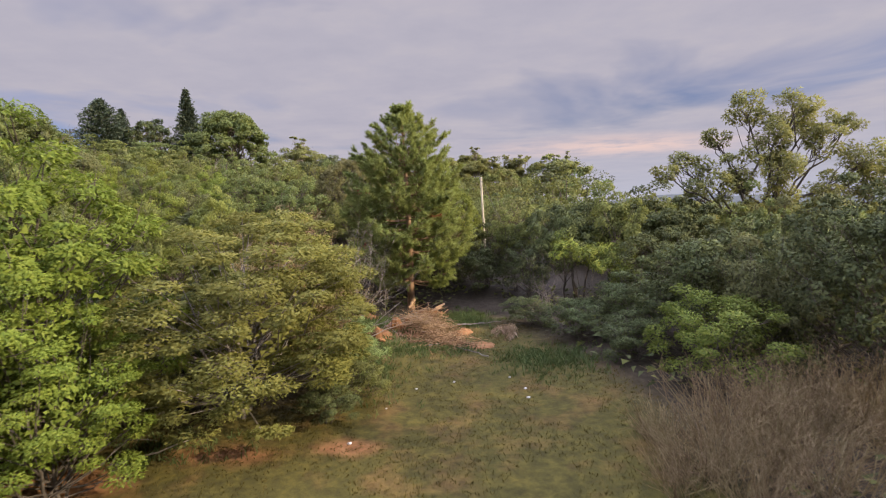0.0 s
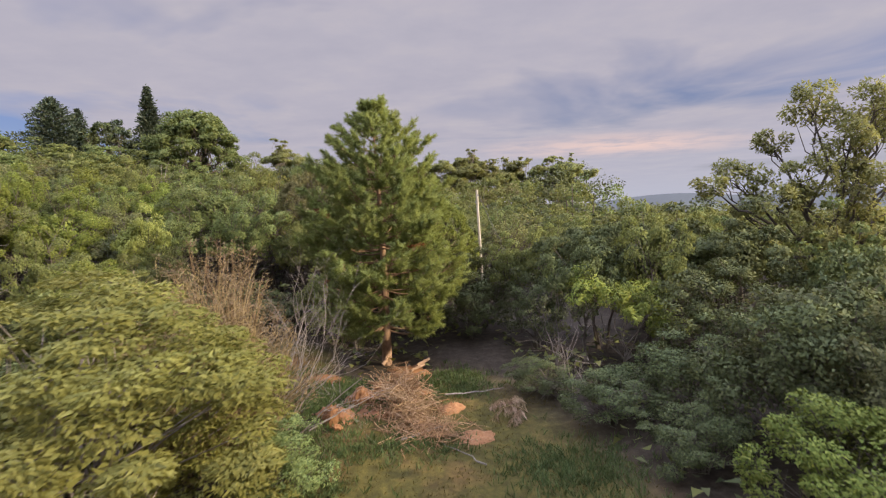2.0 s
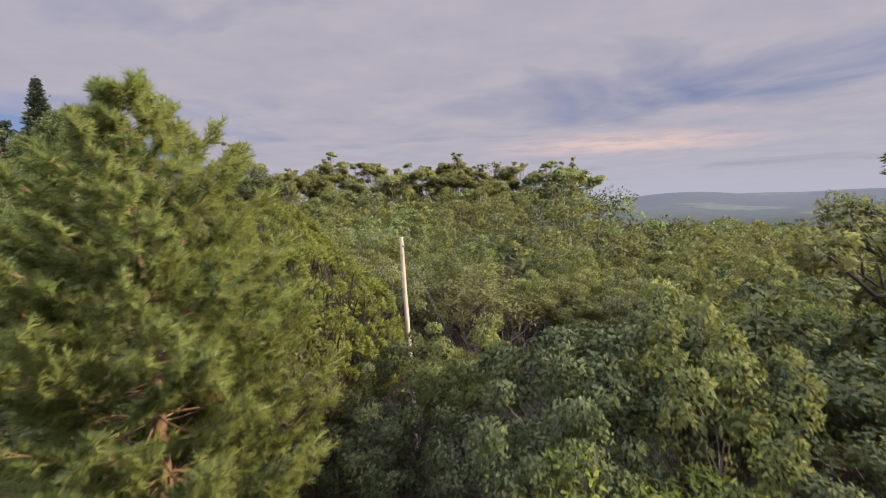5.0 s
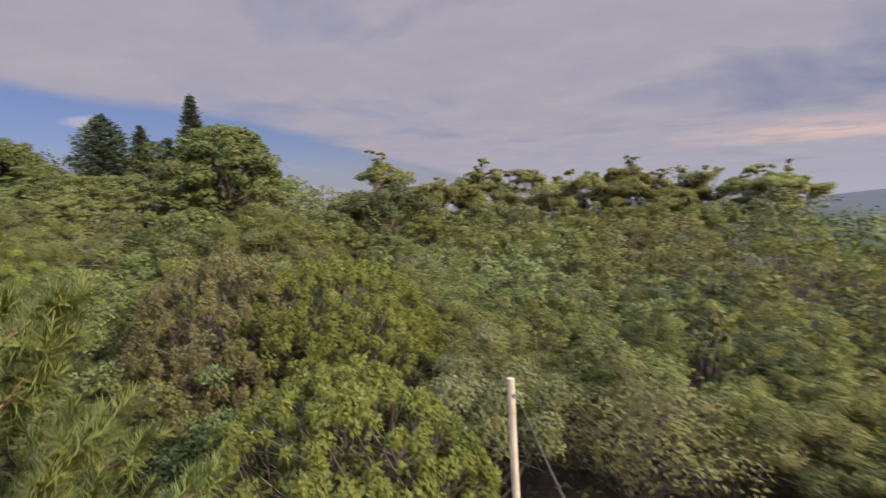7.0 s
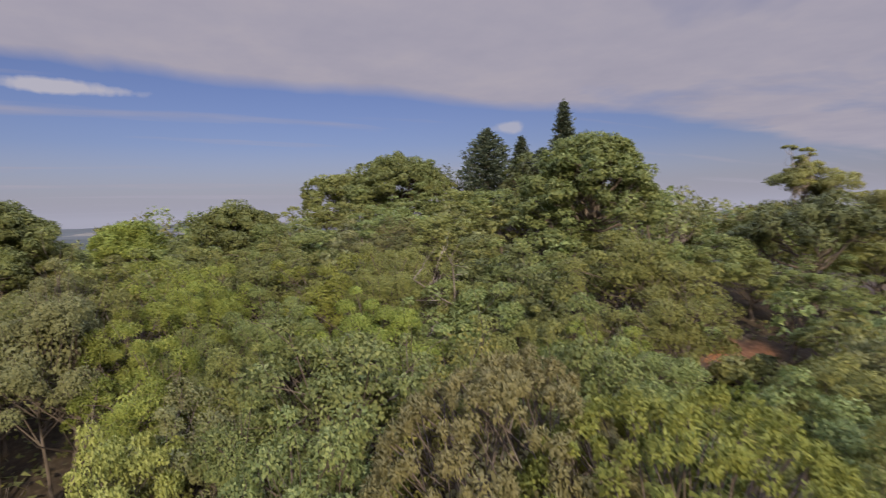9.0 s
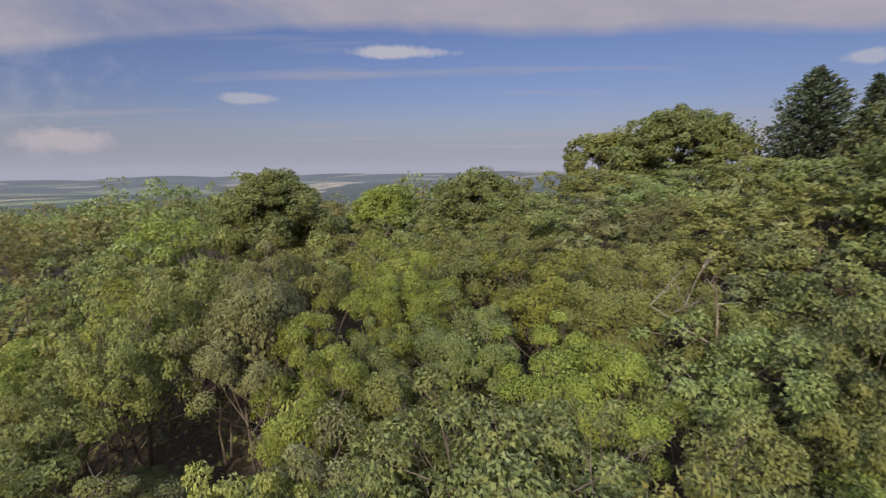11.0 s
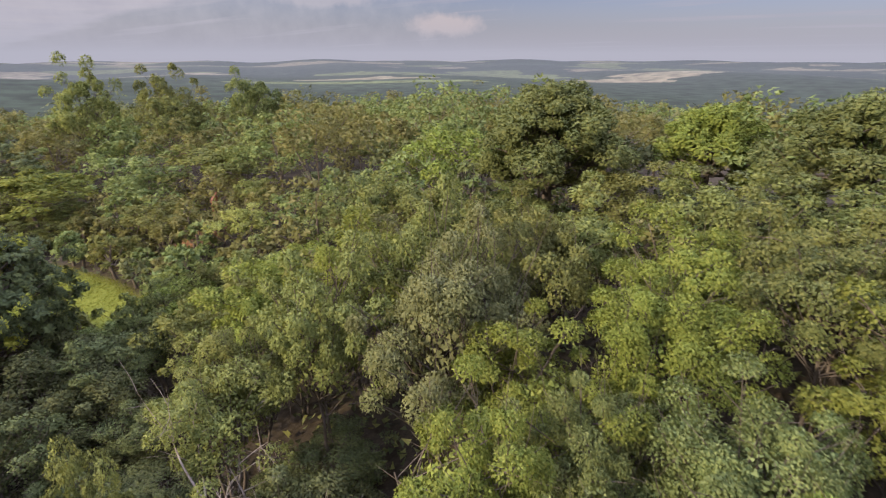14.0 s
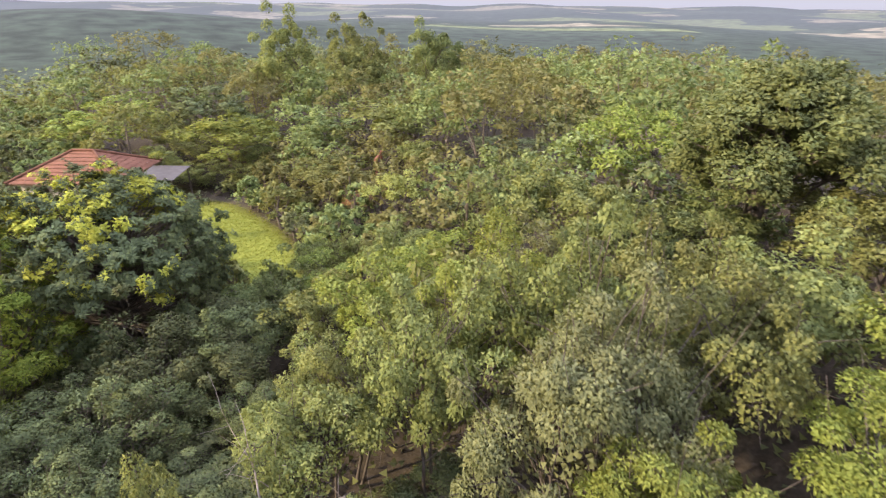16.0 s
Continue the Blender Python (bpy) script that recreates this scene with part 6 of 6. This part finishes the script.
# ---- the clearing ----
def heap():
    """Dry cut stems thrown below the pine."""
    rng = np.random.default_rng(31)
    out = []
    for _ in range(1100):
        u, w = rng.random(), rng.normal() * 0.36
        x, y = -1.5 + 1.5 * u + w * (0.9 + 0.7 * u), 24.6 - 4.2 * u + 0.35 * rng.normal()
        top = 0.85 * math.exp(-1.4 * w * w) * (0.45 + 0.9 * math.sin(math.pi * min(u + 0.1, 1))) * (0.75 + 0.25 * math.sin(4.1 * x + 2.3 * y)) + 0.05
        z = float(land(x, y)) + rng.uniform(0.02, top)
        d = np.array([0.30, -0.9, 0.10]) + rng.normal(size=3) * [0.55, 0.45, 0.22]
        d = unit(d) * rng.uniform(0.35, 1.5)
        bend = rng.normal(size=3) * 0.07
        p = np.array([x, y, z]) + np.stack([-d / 2, bend * 0.6, d / 2])
        p[:, 2] = np.maximum(p[:, 2], [float(land(w_[0], w_[1])) + 0.01 for w_ in p])
        out.append(tube(p, np.array([1.0, 0.85, 0.5]) * rng.uniform(0.006, 0.019), 3))
    v, f = join(out)
    ob = new("brushwood_heap", mesh_from("brushwood_heap", v, f, MATS["cut_stalk"]))
    tagged(ob, "heap of dry tan brushwood and stalks on red earth", "brushwood", kind="stuff")


heap()


def clod(at, size, seed):
    """A lump of dug earth with broken sides."""
    rng = np.random.default_rng(seed)
    bm = bmesh.new()
    bmesh.ops.create_icosphere(bm, subdivisions=3, radius=1.0)
    k = rng.normal(size=(6, 3))
    for v in bm.verts:
        p = np.array(v.co)
        q = 1 + 0.16 * math.sin(3 * float(p @ k[0]) + 1) + 0.10 * math.sin(6 * float(p @ k[1])) + 0.05 * float(rng.normal())
        q = min([q] + [(0.78 + 0.05 * i) / max(float(p @ unit(k[i])), 0.05) for i in range(6)])
        v.co = Vector((p[0] * size[0] * q, p[1] * size[1] * q, p[2] * size[2] * q))
    me = bpy.data.meshes.new("earth_clod")
    bm.to_mesh(me)
    bm.free()
    me.materials.append(MATS["red_soil"])
    ob = new("earth_clod", me)
    ob.matrix_basis = pose(at[0], at[1], float(land(*at)) + 0.55 * size[2], 0, 0, 50 * seed)
    tagged(ob, "big clod of bare orange earth beside the brushwood", "earth", "earth clods")


for i, (x, y, w, h) in enumerate(((-2.3, 23.0, 0.27, 0.38), (-3.0, 21.5, 0.27, 0.34), (-0.7, 23.6, 0.18, 0.2), (-2.7, 21.0, 0.15, 0.15), (-1.8, 23.9, 0.2, 0.24))):
    clod((x, y), (w, w * 0.9, h), i + 1)


def mound(at, r, h, seed):
    rng = np.random.default_rng(seed)
    n, m = 10, 20
    v = []
    for i in range(n):
        q = i / (n - 1)
        for j in range(m):
            a = j * 2 * math.pi / m
            k = 1 + 0.22 * math.sin(2 * a + seed) + 0.12 * math.sin(5 * a + 2 * seed)
            x, y = at[0] + r[0] * q * k * math.cos(a), at[1] + r[1] * q * k * math.sin(a)
            v.append((x, y, float(land(x, y)) + h * (1 - q * q) + rng.normal() * 0.16 * h * (q < 0.95) - 0.05 * q))
    f = [(i * m + j, (i + 1) * m + j, (i + 1) * m + (j + 1) % m, i * m + (j + 1) % m) for i in range(n - 1) for j in range(m)]
    ob = new("earth_mound", mesh_from("earth_mound", np.array(v), np.array(f), MATS["red_soil"], True))
    tagged(ob, "low heap of bare orange-red earth by the pine", "earth", "earth heaps")


for i, (at, r, h) in enumerate((((-2.3, 23.4), (0.6, 0.55), 0.50), ((-3.9, 25.2), (0.8, 0.5), 0.35), ((-2.9, 22.0), (0.65, 0.6), 0.45), ((-0.9, 25.8), (1.0, 0.6), 0.30), ((1.3, 20.6), (0.7, 0.45), 0.25), ((0.6, 22.6), (0.5, 0.4), 0.35), ((-0.7, 23.9), (0.6, 0.4), 0.35))):
    mound(at, r, 0.6 * h, i + 1)


def stick(name, a, b, r0, r1, mat, label, category, bend=0.1, seed=1, sides=7, group=""):
    rng = np.random.default_rng(seed)
    n = 7
    t = np.linspace(0, 1, n)[:, None]
    a, b = np.array(a, float), np.array(b, float)
    p = a + (b - a) * t + rng.normal(size=(n, 3)) * [1, 1, 0.3] * bend * np.sin(t * math.pi)
    p[:, 2] = [float(land(q[0], q[1])) + r0 * 0.8 + z for q, z in zip(p, p[:, 2])]
    v, f = tube(p, np.linspace(r0, r1, n), sides)
    v = np.vstack([v, p[:1], p[-1:]])
    k = len(v) - 2
    caps = [(k, (i + 1) % sides, i) for i in range(sides)] + [(k + 1, (n - 1) * sides + i, (n - 1) * sides + (i + 1) % sides) for i in range(sides)]
    me = bpy.data.meshes.new(name)
    me.from_pydata(v.tolist(), [], f.tolist() + caps)
    me.materials.append(MATS[mat])
    tagged(new(name, me), label, category, group)


for i, (a, b, r) in enumerate((((-1.9, 25.9, 0.25), (-1.6, 26.2, 0.6), 0.07), ((-0.6, 25.8, 0.20), (-0.15, 26.1, 0.35), 0.065), ((-0.8, 25.5, 0.15), (-0.3, 25.7, 0.30), 0.05), ((-1.5, 24.3, 0.25), (-0.7, 24.6, 0.22), 0.04))):
    stick("cut_log", a, b, r, r * 0.8, "cut_wood", "short split log showing fresh orange wood", "log", 0.02, i, group="cut logs")
for i, (a, b, r) in enumerate((((0.4, 23.4, 0.15), (2.4, 23.8, 0.1), 0.03), ((-0.8, 20.2, 0.1), (0.5, 21.2, 0.1), 0.03),
                               ((-3.4, 20.6, 0.2), (-1.8, 22.4, 0.5), 0.025), ((1.4, 18.9, 0.05), (0.3, 20.0, 0.1), 0.02), ((-9.6, 12.0, 0.1), (-8.0, 12.9, 0.4), 0.03), ((-7.8, 11.9, 0.05), (-6.4, 12.5, 0.3), 0.025))):
    stick("fallen_branch", a, b, r, r * 0.4, "dead_wood", "pale dry fallen branch lying on the ground", "branch", 0.05, 20 + i, 6, "fallen branches")


def frond(at, az, length, seed):
    """A dry drooping palm-like frond: a curved stalk with hanging leaflets."""
    rng = np.random.default_rng(seed)
    n = 12
    t = np.linspace(0, 1, n)
    p = np.stack([math.cos(az) * length * t, math.sin(az) * length * t, 0.1 + length * (1.05 * t - 1.15 * t ** 2)], -1)
    ob = new("dry_frond")
    ob.matrix_basis = pose(at[0], at[1], float(land(*at)))
    tagged(ob, "dry grey arching frond with hanging leaflets", "frond", "dry fronds")
    v, f = tube(p, np.linspace(0.018, 0.005, n), 5)
    part("stalk", mesh_from("stalk", v, f, MATS["dry_stem"], True), ob)
    w = rng.uniform(0.25, 1, 70)
    c = np.stack([np.interp(w, t, p[:, k]) for k in range(3)], -1)
    side = np.where(rng.random(70) < 0.5, -1, 1)[:, None] * np.array([-math.sin(az), math.cos(az), 0])
    al = unit(0.5 * side + [0, 0, -0.9] + 0.2 * rng.normal(size=(70, 3)))
    lv, lf = leaves(c + al * 0.17, unit(np.cross(al, rng.normal(size=(70, 3)))), 0.36, 0.035, rng, al)
    part("leaf_fringe", mesh_from("leaf_fringe", lv, lf, MATS["dry_frond"]), ob)


for i, (az, ln) in enumerate(((2.6, 1.4), (3.3, 1.2), (1.9, 1.3), (4.0, 1.0))):
    frond((2.9, 21.9), az, ln, 80 + i)


def dry_stem_meshes(seed):
    """The stems of one leafless bush, each with its own shoots."""
    rng = np.random.default_rng(seed)
    res = []
    for _ in range(15):
        out = []
        b0 = rng.normal(size=2) * 0.40
        for _ in range(6):
            b = b0 + rng.normal(size=2) * 0.10
            d = unit(np.array([b[0] * 0.9 + rng.normal() * 0.28, b[1] * 0.9 + rng.normal() * 0.28, 1.0]))
            ln = rng.uniform(1.1, 2.5)
            p0 = np.array([b[0], b[1], -0.1])
            bow = unit(rng.normal(size=3)) * 0.14 * ln
            p = np.stack([p0, p0 + d * ln * 0.5 + bow * 0.6, p0 + d * ln + bow * 0.2 + [0, 0, -0.06 * ln]])
            out.append(tube(p, np.array([0.012, 0.009, 0.003]), 3))
            for _ in range(7):
                u = rng.uniform(0.2, 0.95)
                q = p0 + d * ln * u + bow * 0.5 * math.sin(u * math.pi)
                out.append(tube(np.stack([q, q + unit(d + 0.8 * rng.normal(size=3)) * rng.uniform(0.25, 0.6)]), [0.006, 0.0025], 3))
        res.append(mesh_from("stem", *join(out), MATS["dry_stem"]))
    return res


BRUSH = [dry_stem_meshes(90 + i) for i in range(3)]
for i, (x, y, sc) in enumerate(((4.5, 10.4, 0.62), (4.9, 12.2, 0.6), (5.3, 10.6, 0.8), (5.9, 11.6, 1.0), (6.9, 12.4, 1.08), (6.6, 10.8, 1.0), (7.9, 12.8, 1.1), (8.0, 11.5, 1.05), (9.0, 12.4, 1.1), (9.4, 13.4, 1.1), (10.0, 11.8, 1.1), (5.6, 9.4, 0.8),
                                 (10.6, 13.0, 1.1), (7.2, 9.8, 0.95))):
    ob = new("dry_bush")
    ob.matrix_basis = pose(x, y, float(land(x, y)), 0, 0, 67 * i) @ Matrix.Diagonal((sc, sc, 0.84 * sc, 1))
    tagged(ob, "leafless brown-grey bush of thin upright stems", "bush", "dry bushes")
    for me in BRUSH[i % 3]:
        part("stem", me, ob)


def blades(name, spots, length, width, mat, label, seed, per=5, spread=0.05, lean=0.5):
    rng = np.random.default_rng(seed)
    c = np.repeat(np.asarray(spots, float), per, axis=0)
    n = len(c)
    c[:, :2] += rng.normal(size=(n, 2)) * spread
    z = land(c[:, 0], c[:, 1])
    base = np.stack([c[:, 0], c[:, 1], z - 0.01], -1)
    d = unit(np.stack([rng.normal(size=n) * lean, rng.normal(size=n) * lean, np.ones(n)], -1))
    ln = length * rng.uniform(0.5, 1.4, (n, 1))
    w = unit(np.cross(d, rng.normal(size=(n, 3)))) * width
    tip = base + d * ln
    tip[:, 2] -= 0.15 * ln[:, 0]
    mid = base + d * ln * 0.55
    v = np.stack([base - w * 0.5, base + w * 0.5, mid + w * 0.45, tip, mid - w * 0.45], 1)
    q = np.arange(n)[:, None] * 5
    f = np.vstack([q + [0, 1, 2, 4]])
    me = bpy.data.meshes.new(name)
    me.from_pydata(v.reshape(-1, 3).tolist(), [], f.tolist() + (q + [4, 2, 3]).tolist())
    me.materials.append(MATS[mat])
    tagged(new(name, me), label, "grass", kind="stuff")


def grass():
    rng = np.random.default_rng(77)
    pts = np.stack([rng.uniform(-11, 7, 26000), rng.uniform(7, 26, 26000)], -1)
    keep = clear_mask(pts[:, 0], pts[:, 1]) > 0.25
    patch = np.sin(pts[:, 0] * 1.3 + 0.8 * np.sin(pts[:, 1])) * np.cos(pts[:, 1] * 0.9 + 0.5 * np.sin(1.7 * pts[:, 0]))
    keep &= patch > -0.45
    blades("dry_grass", pts[keep][:8000], 0.075, 0.018, "grass_blade", "short dry olive grass on the clearing", 1, per=3)
    tall = np.vstack([np.array([cx, cy]) + rng.normal(size=(k, 2)) * [sx, sy] for cx, cy, sx, sy, k in
                      ((-3.2, 24.4, 0.6, 0.4, 220), (-1.5, 23.7, 0.35, 0.35, 160), (-3.6, 23.0, 0.6, 0.5, 200), (1.0, 24.2, 0.6, 0.4, 140), (-0.2, 24.8, 0.8, 0.3, 110), (3.6, 18.6, 0.9, 0.9, 380), (-7.6, 12.6, 1.2, 0.4, 90), (-3.9, 21.2, 0.8, 1.2, 240),
                       (-2.6, 18.6, 0.6, 1.6, 260), (0.9, 25.4, 0.6, 0.5, 90), (-0.8, 20.0, 1.0, 0.4, 140), (-9.8, 13.0, 0.8, 0.5, 120), (-6.8, 25.6, 1.2, 0.9, 260))])
    blades("green_grass", tall, 0.24, 0.022, "green_grass_blade", "tufts of green grass and weeds along the edges", 2, per=7, spread=0.09)
    lawn = np.stack([rng.uniform(-25, -18, 9000), rng.uniform(-11, 10, 9000)], -1)
    lawn = lawn[np.hypot((lawn[:, 0] + 21.5) / 2.7, (lawn[:, 1] + 0.4) / 9.6) < 1.05]
    blades("lawn_grass", lawn, 0.09, 0.03, "lawn_blade", "bright yellow-green mown lawn grass", 3, per=3, spread=0.12)


grass()


def pebble(at, size, seed):
    rng = np.random.default_rng(seed)
    bm = bmesh.new()
    bmesh.ops.create_icosphere(bm, subdivisions=2, radius=size)
    for v in bm.verts:
        v.co = Vector((v.co.x * 1.3, v.co.y, v.co.z * 0.6)) * (1 + 0.15 * float(rng.normal()))
    me = bpy.data.meshes.new("stone")
    bm.to_mesh(me)
    bm.free()
    me.materials.append(MATS["stone"])
    ob = new("stone", me)
    ob.matrix_basis = pose(at[0], at[1], float(land(*at)) + size * 0.35, 0, 0, 40 * seed)
    tagged(ob, "small pale stone lying on the grass", "stone", "pale stones")


for i, (x, y, q) in enumerate(((2.24, 15.2, 0.05), (0.1, 16.8, 0.04), (-1.1, 16.4, 0.035), (1.9, 16.9, 0.035), (-2.6, 12.9, 0.05), (2.27, 15.9, 0.04), (-1.9, 15.0, 0.03))):
    pebble((x, y), q, i + 1)
